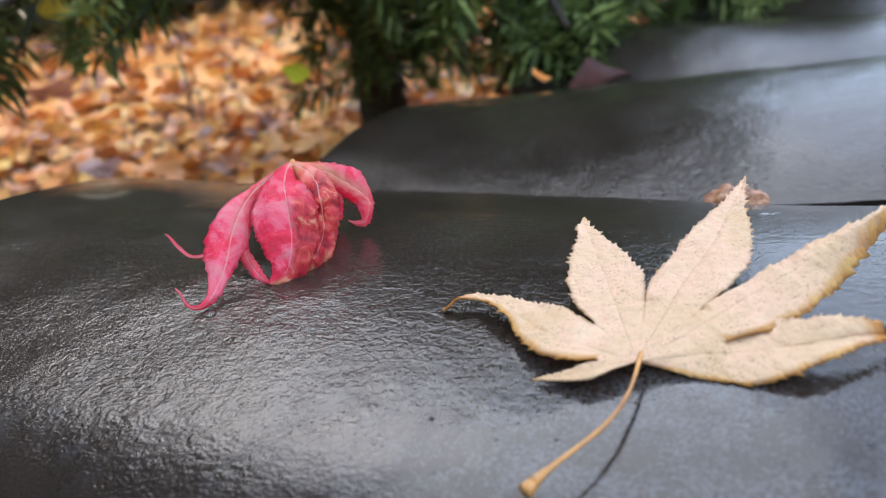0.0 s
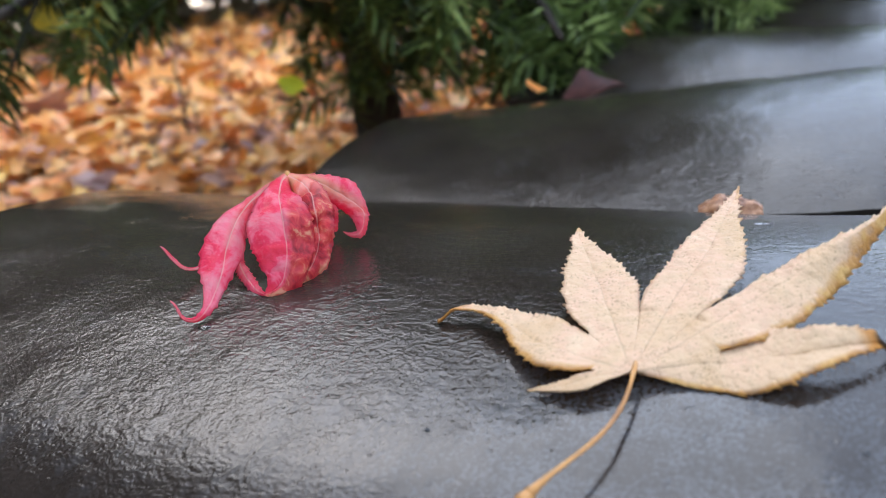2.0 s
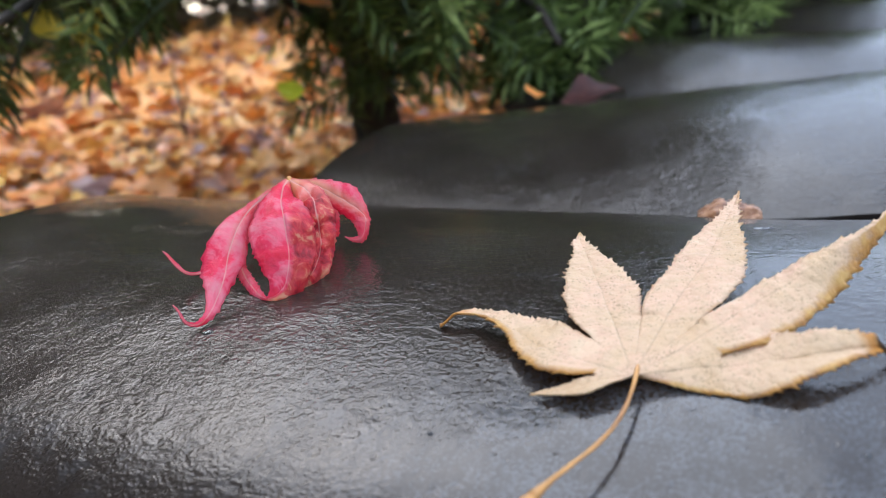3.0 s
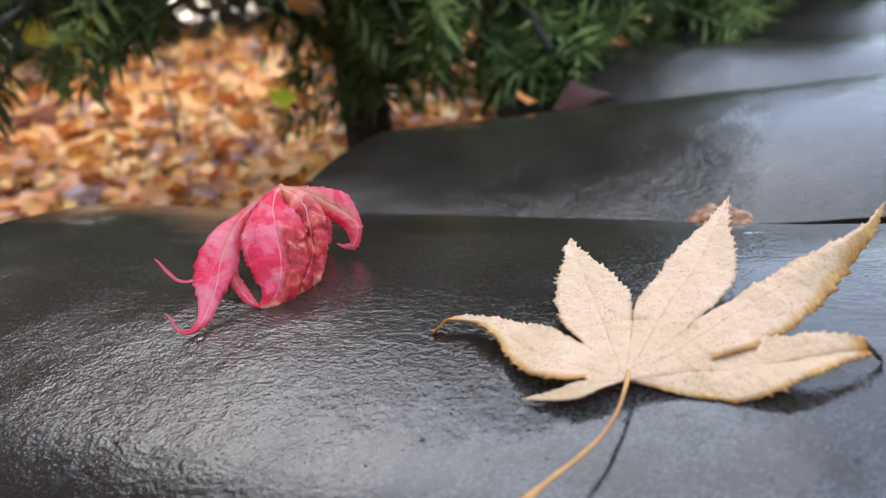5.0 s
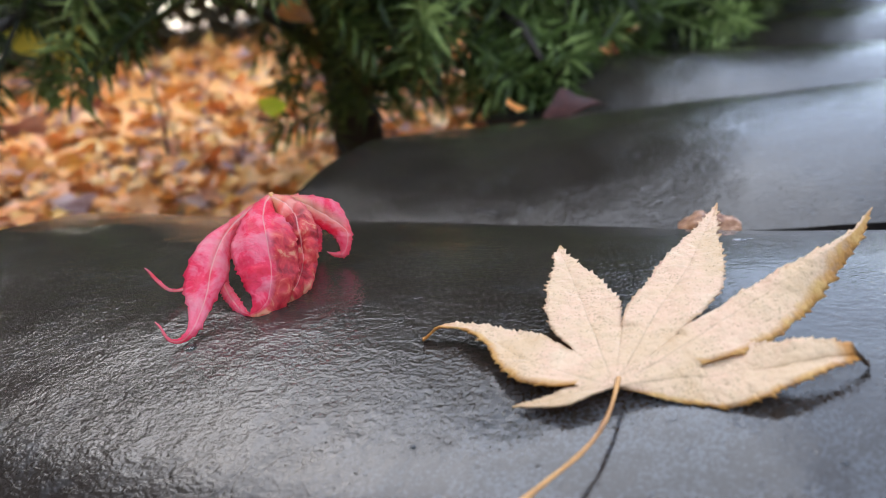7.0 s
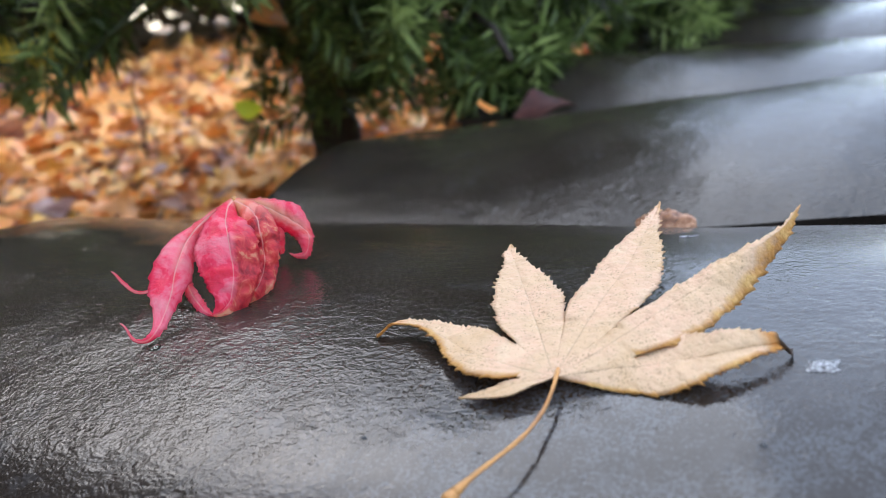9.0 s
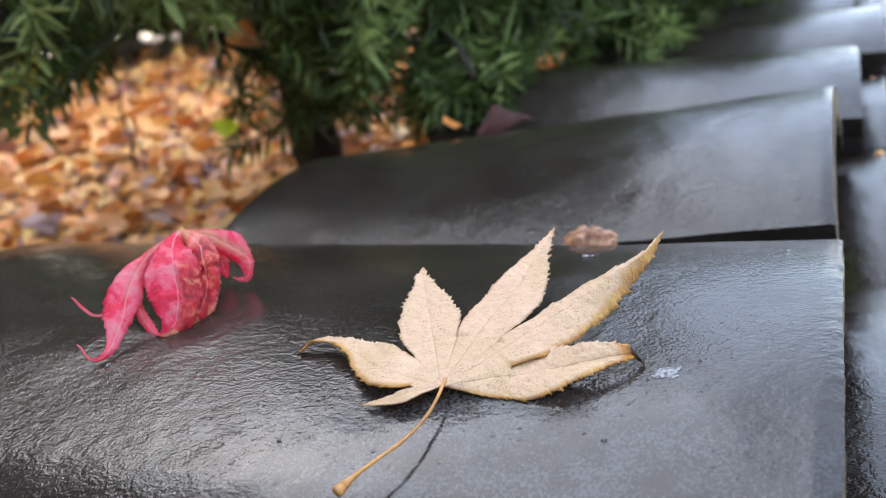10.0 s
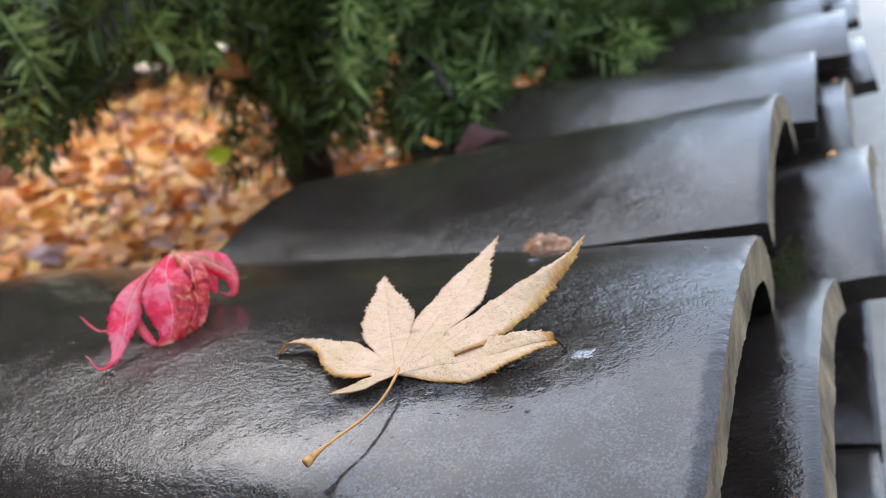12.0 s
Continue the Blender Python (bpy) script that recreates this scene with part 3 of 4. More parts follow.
def red_maple():
    top = Vector((-0.1402, -0.0020, 0.0252))
    lobes = [
        # the broad front lobe hangs to the tile and bulges out
        ([top, (-0.1383, -0.0070, 0.0246), (-0.1361, -0.0113, 0.0231), (-0.1340, -0.0143, 0.0212), (-0.1324, -0.0167, 0.0184),
          (-0.1313, -0.0186, 0.0155), (-0.1309, -0.0202, 0.0130), (-0.1311, -0.0218, 0.0105), (-0.1322, -0.0233, 0.0091), (-0.1336, -0.0246, 0.0086)],
         [(0.4, 0.6), (1.5, 2.6), (4.2, 4.6), (6.5, 5.2), (6.6, 5.2), (5.9, 5.0), (4.8, 4.2), (3.6, 3.3), (1.9, 1.9), (0.2, 0.2)], 0.30, 1.0, 0.8, 0.15, 0.0),
        # the crumpled lobe beside it
        ([top, (-0.1358, -0.0038, 0.0239), (-0.1329, -0.0057, 0.0223), (-0.1311, -0.0080, 0.0201), (-0.1295, -0.0102, 0.0171),
          (-0.1285, -0.0124, 0.0142), (-0.1287, -0.0150, 0.0115), (-0.1300, -0.0183, 0.0092), (-0.1307, -0.0202, 0.0086)],
         [(0.6, 0.4), (2.7, 1.6), (3.6, 2.9), (3.9, 3.7), (4.5, 2.9), (4.7, 2.6), (3.9, 2.6), (2.1, 1.3), (0.2, 0.2)], 0.45, 2.0, 1.15, 0.9, 0.0),
        # the lobe on its flank falls steeply and ends in a curled foot
        ([top, (-0.1417, -0.0079, 0.0238), (-0.1423, -0.0132, 0.0223), (-0.1422, -0.0177, 0.0203), (-0.1418, -0.0222, 0.0169), (-0.1408, -0.0258, 0.0138),
          (-0.1403, -0.0293, 0.0112), (-0.1401, -0.0327, 0.0091), (-0.1409, -0.0352, 0.0080), (-0.1425, -0.0364, 0.0087), (-0.1437, -0.0365, 0.0110), (-0.1443, -0.0367, 0.0121)],
         [(0.4, 0.4), (0.6, 1.1), (1.0, 1.2), (3.0, 2.2), (4.2, 3.2), (4.1, 1.9), (2.2, 1.3), (0.9, 0.9), (0.5, 0.35), (0.25, 0.2), (0.25, 0.1), (0.05, 0.05)], 0.30, 3.0, 0.12, 0.1, 0.5),
        # the far lobe spreads sideways, hangs and hooks back
        ([top, (-0.1369, -0.0004, 0.0240), (-0.1339, 0.0009, 0.0221), (-0.1305, 0.0022, 0.0192), (-0.1277, 0.0033, 0.0161), (-0.1276, 0.0031, 0.0138),
          (-0.1286, 0.0025, 0.0116), (-0.1305, 0.0021, 0.0112), (-0.1322, 0.0021, 0.0119)],
         [(0.2, 0.2), (1.1, 0.7), (1.8, 2.1), (2.3, 3.4), (2.5, 1.2), (2.1, 0.8), (0.7, 0.9), (0.45, 0.35), (0.05, 0.05)], 0.35, 4.0, 0.3, 0.35, 1.0),
        # a narrow lobe behind curls outwards
        ([(-0.1443, -0.0110, 0.0220), (-0.1476, -0.0147, 0.0177), (-0.1504, -0.0185, 0.0130), (-0.1518, -0.0199, 0.0120), (-0.1537, -0.0214, 0.0125),
          (-0.1554, -0.0220, 0.0144), (-0.1567, -0.0223, 0.0166), (-0.1573, -0.0225, 0.0174)],
         [(0.7, 0.7), (1.1, 1.1), (0.7, 0.6), (0.35, 0.25), (0.3, 0.2), (0.4, 0.2), (0.2, 0.15), (0.05, 0.05)], 0.4, 5.0, 0.1, 0.0, 0.0),
        # the thin tip tucked under the front lobe
        ([(-0.1436, -0.0172, 0.0143), (-0.1418, -0.0197, 0.0125), (-0.1391, -0.0216, 0.0104), (-0.1363, -0.0232, 0.0090), (-0.1336, -0.0245, 0.0086)],
         [(0.5, 0.5), (0.9, 0.9), (1.0, 1.0), (0.7, 0.7), (0.2, 0.2)], 0.3, 6.0, 0.1, 0.0, 0.0),
        # a lobe on the hidden side
        ([top, (-0.1385, 0.0030, 0.0205), (-0.1370, 0.0050, 0.0160), (-0.1360, 0.0050, 0.0110)],
         [(0.3, 0.3), (1.6, 1.6), (2.0, 2.0), (0.4, 0.4)], 0.2, 7.0, 0.4, 0.2, 0.0)]
    verts, faces, val = [], [], {"vein": [], "tan": [], "crumple": [], "rim": []}
    for ctrl, widths, cup, seed, crumple, tan, tan_side in lobes:
        v, f, a = ribbon(ctrl, widths, cup, seed, crumple, tan, tan_side)
        faces += [tuple(k + len(verts) for k in q) for q in f]
        verts += v
        for key in val:
            val[key] += a[key]
    root = tagged(new("maple_leaf"), "curled crimson maple leaf standing on its lobes on wet tile", "leaf")
    blade = child("blade", mesh_of("blade", verts, faces, [RED], values=val), root)
    thick = blade.modifiers.new("thickness", "SOLIDIFY")
    thick.thickness, thick.offset = 0.00025, 0.0
    v, f = tube(bezier([top + Vector((0, 0, -0.0012)), top + Vector((0.0002, 0.0003, 0.0006))], 4), [0.0008, 0.0008, 0.0007, 0.0004], 8)
    child("stalk_stub", mesh_of("stalk_stub", v, f, [STALK]), root, "broken stub of the stalk")
    return root


red_maple()


# ---- leaf litter ----
def litter_leaf(rng, size, lobed):
    """Vertices and faces of one curled fallen leaf, flat on z = 0 before it is turned."""
    rows, cols = 6, 5
    bend, roll, twist = rng.uniform(-1.2, 1.6), rng.uniform(-1.4, 1.8), rng.uniform(-0.7, 0.7)
    wide = rng.uniform(0.36, 0.55) if not lobed else rng.uniform(0.6, 0.8)
    verts, faces = [], []
    for i in range(rows):
        s = i / (rows - 1)
        half = wide * math.sin(math.pi * min(0.97, s * 0.94 + 0.03)) ** 0.8
        if lobed and i in (1, 3):
            half *= 0.55
        for j in range(cols):
            c = 2 * j / (cols - 1) - 1
            x, y = (s - 0.5) * 1.15, c * half
            z = bend * (s - 0.5) ** 2 * 0.6 + roll * y * y * 0.8 + twist * x * y + rng.uniform(-0.02, 0.02)
            verts.append((x * size, y * size, z * size))
    for i in range(rows - 1):
        for j in range(cols - 1):
            q = i * cols + j
            faces.append((q, q + 1, q + cols + 1, q + cols))
    return np.array(verts), faces


def scatter(name, count, place, size, material, seed, label, category):
    rng = random.Random(seed)
    verts, faces = [], []
    for k in range(count):
        v, f = litter_leaf(rng, rng.uniform(*size), rng.random() < 0.45)
        x, y = place(rng)
        m = np.array(Euler((rng.gauss(0, 0.26), rng.gauss(0, 0.26), rng.uniform(0, 6.28))).to_matrix())
        v = v @ m.T
        v[:, 2] -= np.percentile(v[:, 2], 20)
        v += (x, y, ground_z(x, y) + rng.uniform(0.0, 0.022))
        faces += [tuple(q + len(verts) for q in t) for t in f]
        verts += [tuple(p) for p in v]
    return tagged(new(name, mesh_of(name, verts, faces, [material])), label, category, kind="stuff")


def near_bank(rng):
    return -0.27 - 2.0 * rng.random() ** 1.25, -1.0 + 3.6 * rng.random()


def far_bank(rng):
    r, a = 1.6 + 6.5 * rng.random() ** 1.4, rng.uniform(radians(88), radians(185))
    return r * math.cos(a) - 0.3, r * math.sin(a)


scatter("leaf_litter", 15000, near_bank, (0.016, 0.036), LITTER, 11, "thick wet litter of orange and tan fallen leaves", "leaf litter")
scatter("leaf_litter", 6000, far_bank, (0.05, 0.09), LITTER, 12, "orange and yellow fallen leaves further up the bank", "leaf litter")


def fallen_leaf(material, seed, size, m, label, group="", lobed=True, name="fallen_leaf"):
    v, f = litter_leaf(random.Random(seed), size, lobed)
    ob = new(name, mesh_of(name, [tuple(p) for p in v], f, [material]))
    ob.modifiers.new("round", "SUBSURF").levels = 1
    ob.modifiers["round"].render_levels = 1
    ob.matrix_basis = m
    return tagged(ob, label, "leaf", group)


def bank_leaves():
    """The largest leaves on the bank close behind the wall."""
    rng = random.Random(22)
    models = [fallen_leaf(SINGLE, 30 + k, 0.040, pose(0, 0, 0), "curled orange-brown fallen leaf on the bank", "leaves on the bank", k % 2 == 0) for k in range(5)]
    for k in range(46):
        x, y = -0.36 - 0.9 * rng.random(), 0.05 + 1.35 * rng.random()
        m = pose(x, y, ground_z(x, y) + 0.024, rng.gauss(0, 16), rng.gauss(0, 16), rng.uniform(0, 360))
        if k < 5:
            models[k].matrix_basis = m
        else:
            copy_thing(models[k % 5], m)


bank_leaves()


# ---- the evergreen shrub that hangs over the back of the wall ----
def sprays(spots, seed, needle=0.021, count=30, length=0.075):
    """Needle-bearing shoots: at each spot (tip, heading) a shoot with needles round it that point forward to its tip."""
    rng = random.Random(seed)
    verts, faces, tones = [], [], []
    for tip, head in spots:
        head = Vector(head).normalized()
        tone = rng.random() ** 1.3
        size = rng.uniform(0.8, 1.2)
        u = head.cross(Vector((rng.uniform(-0.3, 0.3), rng.uniform(-0.3, 0.3), 1))).normalized()
        w = head.cross(u)
        base = Vector(tip) - head * length * size - Vector((0, 0, -0.012))
        n = count
        for k in range(n):
            s = 0.35 + 0.65 * (k / (n - 1)) ** 0.5
            p = base.lerp(Vector(tip), s)
            # whorled along the outer part of the shoot, a full star at its tip
            a = k * 2.4 + rng.gauss(0, 0.3)
            out = u * math.cos(a) + w * math.sin(a)
            d = (out + head * (rng.uniform(0.25, 0.55) + 0.8 * max(0.0, s - 0.75)) + Vector((0, 0, -0.08))).normalized()
            l = needle * size * rng.uniform(0.75, 1.1)
            side = d.cross(out.cross(d) + Vector((0.1, 0.2, 0.6))).normalized() * needle * 0.082
            up = side.cross(d).normalized() * needle * 0.03
            q = len(verts)
            verts += [p, p + d * l * 0.45 + side + up, p + d * l * 0.45 - side + up, p + d * l - Vector((0, 0, l * 0.06)), p + d * l * 0.45]
            faces += [(q, q + 1, q + 4), (q + 4, q + 1, q + 3), (q, q + 4, q + 2), (q + 4, q + 3, q + 2)]
        q = len(verts)
        v, f = tube([base, base.lerp(Vector(tip), 0.5), Vector(tip)], [0.0016, 0.0012, 0.0006], 4)
        verts += v
        faces += [tuple(k + q for k in t) for t in f]
        tones += [tone] * (len(verts) - len(tones))
    return verts, faces, {"tone": tones}


def build_shrub():
    rng = random.Random(5)
    trunk = Vector((-0.50, 0.66, -0.16))
    # part of the crown: from and to in x, y, z for the shoots' tips, their number, and how steeply they hang
    zones = [((-0.50, -0.385), (0.21, 0.27), (0.032, 0.11), 42, 0.9), ((-0.43, -0.41), (0.155, 0.17), (0.010, 0.05), 4, 0.9),
             ((-0.75, -0.55), (0.30, 0.42), (0.050, 0.16), 50, 0.7), ((-0.46, -0.30), (0.28, 0.42), (0.082, 0.15), 90, 0.5), ((-0.31, -0.26), (0.14, 0.19), (0.082, 0.14), 16, 0.3),
             ((-0.36, -0.28), (0.24, 0.34), (0.068, 0.14), 50, 0.5), ((-0.31, -0.245), (0.31, 0.37), (-0.006, 0.11), 70, 0.3),
             ((-0.26, -0.205), (0.40, 0.54), (-0.014, 0.09), 90, 0.3), ((-0.27, -0.165), (0.43, 0.62), (0.000, 0.06), 90, 0.25), ((-0.250, -0.190), (0.355, 0.41), (-0.020, 0.012), 40, 0.2), ((-0.235, -0.12), (0.56, 0.85), (-0.024, 0.08), 140, 0.3), ((-0.14, -0.055), (0.62, 0.95), (-0.002, 0.11), 120, 0.25),
             ((-0.17, -0.03), (0.88, 1.40), (-0.026, 0.10), 190, 0.3), ((-0.15, 0.01), (1.4, 2.4), (-0.02, 0.20), 150, 0.3),
             ((-0.46, -0.36), (0.55, 0.72), (-0.05, 0.12), 60, 0.5), ((-0.51, -0.42), (0.50, 0.60), (-0.05, 0.06), 26, 0.4), ((-0.90, -0.35), (0.50, 1.0), (0.13, 0.32), 170, 0.4),
             # zones from z 0.12 up lie out of view, added to darken tile reflections
             ((-0.62, -0.19), (0.40, 0.95), (0.15, 0.30), 380, 0.2), ((-0.54, -0.22), (0.50, 0.95), (0.16, 0.46), 420, 0.2), ((-0.60, -0.28), (0.95, 1.9), (0.12, 0.44), 380, 0.2),
             ((-0.60, -0.25), (0.80, 1.20), (0.20, 0.62), 420, 0.2), ((-0.42, -0.28), (0.34, 0.50), (0.25, 0.50), 300, -0.1), ((-0.46, -0.22), (0.42, 0.72), (0.21, 0.57), 850, -0.1), ((-1.15, -0.60), (0.40, 0.85), (0.17, 0.50), 160, 0.2), ((-0.47, -0.37), (0.33, 0.41), (0.076, 0.112), 46, 0.4)]
    spots = []
    for xr, yr, zr, n, hang in zones:
        for k in range(n):
            low = rng.random() ** 0.8
            p = Vector((rng.uniform(*xr), rng.uniform(*yr), zr[0] + (zr[1] - zr[0]) * low))
            away = (p - trunk).normalized()
            away.z = 0
            head = away * 0.6 + Vector((rng.gauss(0.1, 0.4), rng.gauss(-0.55, 0.35), rng.gauss(-hang, 0.35)))
            spots.append((p, head))
    root = tagged(new("evergreen_shrub"), "dark green needled evergreen shrub hanging over the wall", "shrub")
    v, f = tube([trunk, trunk + Vector((0.005, -0.01, 0.22)), trunk + Vector((0.03, 0.0, 0.6)), trunk + Vector((0.0, 0.05, 1.1))], [0.026, 0.022, 0.018, 0.008], 12)
    child("trunk", mesh_of("trunk", v, f, [BARK]), root, "dark rough trunk")
    for xr, yr, zr, n, hang in zones:
        mid = Vector((sum(xr) / 2, sum(yr) / 2, zr[1]))
        start = trunk + Vector((0.0, 0.0, max(0.12, mid.z + 0.10)))
        pts = bezier([start, start.lerp(mid, 0.4) + Vector((0, 0, 0.10)), mid + Vector((-0.02, 0.05, 0.05)), mid + Vector((0.02, -0.03, 0.0))], 9)
        v, f = tube(pts, [0.006 - 0.0005 * k for k in range(9)], 6)
        child("branch", mesh_of("branch", v, f, [BARK]), root)
    v, f, tone = sprays(spots, 8)
    child("crown", mesh_of("crown", v, f, [NEEDLE], smooth=False, values=tone), root, "dark green flat needles in starry shoots")
    # a second, low shoot-bearing stem in front of the trunk
    low = [(Vector((-0.385 + rng.gauss(0, 0.02), 0.40 + rng.gauss(0, 0.03), -0.004 + rng.gauss(0, 0.010))), (-0.9 + rng.gauss(0, 0.2), -0.4, rng.gauss(-0.2, 0.2))) for k in range(4)]
    v, f, tone = sprays(low, 9, 0.018, 34, 0.09)
    child("low_shoot", mesh_of("low_shoot", v, f, [NEEDLE], smooth=False, values=tone), root)
    return root


build_shrub()

# leaves caught in the shrub
for seed, size, m, mat, label in (
        (51, 0.026, pose(-0.455, 0.274, 0.060, 60, 20, 30), GOLD, "yellow leaf caught in the evergreen shrub"),
        (52, 0.020, pose(-0.433, 0.266, 0.0485, 70, 10, 60), GOLD, "yellow leaf caught in the evergreen shrub"),
        (53, 0.020, pose(-0.462, 0.246, 0.064, 60, 40, 40), GOLD, "yellow leaf caught in the evergreen shrub"),
        (54, 0.016, pose(-0.390, 0.366, 0.0010, 60, 20, 20), LIME, "lime-green leaf on a low shoot of the shrub"),
        (55, 0.022, pose(-0.356, 0.362, 0.056, 60, 15, 60), SINGLE, "small orange leaf caught in the evergreen shrub")):
    fallen_leaf(mat, seed, size, m, label, "leaves caught in the shrub", lobed=False, name="caught_leaf")


# thin bare twigs that stand in the litter
def bare_twig(foot, top, r, seed):
    rng = random.Random(seed)
    foot, top = Vector(foot), Vector(top)
    pts = [foot.lerp(top, k / 9) + Vector((rng.gauss(0, 0.003), rng.gauss(0, 0.003), 0)) for k in range(10)]
    root = tagged(new("bare_twig"), "thin dark bare twig standing in the leaf litter", "twig", "twigs in the litter")
    v, f = tube(pts, [r * (1 - 0.06 * k) for k in range(10)], 6)
    child("stem", mesh_of("stem", v, f, [BARK]), root)
    for k in (3, 4, 6):
        d = Vector((rng.uniform(-0.05, 0.06), rng.uniform(-0.02, 0.02), rng.uniform(0.005, 0.03)))
        v, f = tube([pts[k], pts[k] + d * 0.5, pts[k] + d + Vector((0, 0, -0.012))], [r * 0.55, r * 0.45, r * 0.25], 5)
        child("side_shoot", mesh_of("side_shoot", v, f, [BARK]), root)
    return root


bare_twig((-0.93, 0.88, -0.15), (-0.93, 0.88, 0.02), 0.0030, 1)
bare_twig((-0.86, 0.83, -0.15), (-0.90, 0.86, -0.03), 0.0022, 2)


# ---- small things on the tiles ----
def crumpled_leaf():
    """A dried, crumpled scrap of leaf that lies in the gutter between two tiles."""
    rows, cols = 16, 12
    verts, faces = [], []
    for i in range(rows):
        s = i / (rows - 1)
        half = 0.0058 * math.sin(math.pi * (0.06 + 0.88 * s)) ** 0.6
        for j in range(cols):
            c = 2 * j / (cols - 1) - 1
            x, y = (s - 0.5) * 0.0165, c * half
            z = 0.0032 * (1 - c * c) * math.sin(math.pi * s) ** 0.5 + 0.0022 * noise.noise((s * 4.5, c * 2.2, 7.0)) + 0.0010 * noise.noise((s * 12, c * 6, 3.0))
            verts.append((x, y, z))
    for i in range(rows - 1):
        for j in range(cols - 1):
            q = i * cols + j
            faces.append((q, q + 1, q + cols + 1, q + cols))
    n = Nodes("rusty_leaf")
    a = n.noise(420, 4, 0.6)
    mat = n.done(n.ramp(a, [(0.3, (0.09, 0.034, 0.016)), (0.5, (0.34, 0.14, 0.06)), (0.7, (0.58, 0.33, 0.19))]), 0.4, 0.5, through=0.1)
    ob = tagged(new("rusty_leaf", mesh_of("rusty_leaf", verts, faces, [mat])), "small crumpled rusty leaf in the gutter between two tiles", "leaf")
    ob.matrix_basis = pose(-0.0725, 0.0960, -0.0137, 28, 3, 8)
    return ob


crumpled_leaf()


def maroon_leaf_skin():
    n = Nodes("maroon_leaf")
    a = n.noise(160, 4, 0.6)
    n.bump(a, 0.5, 0.001)
    return n.done(n.ramp(a, [(0.3, (0.025, 0.010, 0.008)), (0.55, (0.060, 0.018, 0.015)), (0.7, (0.12, 0.05, 0.035))]), 0.5, 0.2, through=0.05)


MAROON = maroon_leaf_skin()
fallen_leaf(MAROON, 71, 0.030, pose(-0.178, 0.332, -0.0150, 12, -4, 20), "dark maroon fallen leaf in the gutter between two tiles", "leaves in the gutters")
for seed, x, y, z in ((73, -0.234, 0.322, -0.0160), (75, -0.212, 0.335, -0.0070)):
    fallen_leaf(ORANGE, seed, 0.011, pose(x, y, z - 0.003, 30, 20, 60), "orange fallen leaf caught behind the tiles", "leaves in the gutters")
fallen_leaf(SINGLE, 62, 0.006, pose(0.012, 0.322, -0.0490, 10, 5, 70), "tiny tan leaf scrap on a lower tile", "scraps on the lower tiles", name="leaf_scrap")
fallen_leaf(SINGLE, 63, 0.008, pose(0.014, 0.545, -0.0480, 10, 5, 30), "tiny tan leaf scrap on a lower tile", "scraps on the lower tiles", name="leaf_scrap")
fallen_leaf(SINGLE, 64, 0.0035, pose(0.005, -0.018, -0.0385, 5, 5, 100), "tiny orange leaf scrap on a lower tile", "scraps on the lower tiles", name="leaf_scrap")


def water_bead(x, y, radius, seed, flat=0.35):
    """A drop or a thin puddle of rain on the tile, with an uneven rim."""
    verts, faces = [], []
    rings, sides = 5, 18
    for i in range(rings):
        a = i / (rings - 1)
        for k in range(sides):
            t = 2 * math.pi * k / sides
            r = radius * math.sin(a * math.pi / 2) * (1 + 0.28 * noise.noise((math.cos(t) * 1.6, math.sin(t) * 1.6, seed)))
            px, py = x + r * math.cos(t) * 1.25, y + r * math.sin(t)
            verts.append((px, py, crest_z(px, py) - 0.0002 + radius * flat * math.cos(a * math.pi / 2)))
    for i in range(rings - 1):
        for k in range(sides):
            k2 = (k + 1) % sides
            faces.append((i * sides + k, (i + 1) * sides + k, (i + 1) * sides + k2, i * sides + k2))
    return tagged(new("water_drop", mesh_of("water_drop", verts, faces, [WATER])), "clear rain drop standing on the wet tile", "water drop", "drops on the tile")


drop_rng = random.Random(9)
for x, y, r in ((-0.0548, 0.0365, 0.0008), (-0.1392, -0.0354, 0.0012), (-0.1285, -0.0215, 0.0010)):
    water_bead(x, y, r, drop_rng.uniform(0, 50), 0.3)


def tile_fleck(x, y, radius, seed, material, label):
    """A thin, ragged fleck on the tile, thickest in the middle."""
    verts, faces = [(x, y, crest_z(x, y) + 0.00022)], []
    rings, sides = 4, 30
    for i in range(1, rings + 1):
        for k in range(sides):
            t = 2 * math.pi * k / sides
            r = radius * i / rings * (1 + 0.55 * noise.noise((math.cos(t) * 2.2, math.sin(t) * 2.2, seed)) + 0.25 * noise.noise((math.cos(t) * 7, math.sin(t) * 7, seed)))
            px, py = x + r * math.cos(t) * 1.3, y + r * math.sin(t)
            verts.append((px, py, crest_z(px, py) + (0.00022, 0.0002, 0.00012, -0.00002)[i - 1]))
    faces += [(0, 1 + k, 1 + (k + 1) % sides) for k in range(sides)]
    for i in range(rings - 1):
        for k in range(sides):
            a, b = 1 + i * sides + k, 1 + i * sides + (k + 1) % sides
            faces.append((a, a + sides, b + sides, b))
    return tagged(new("tile_fleck", mesh_of("tile_fleck", verts, faces, [material])), label, "fleck", "flecks on the tile")


def fleck_skin(name, lo, hi):
    n = Nodes(name)
    a = n.noise(1500, 4, 0.7)
    n.bump(a, 0.6, 0.0002)
    return n.done(n.ramp(a, [(0.42, lo), (0.62, hi)]), 0.25, 0.5)


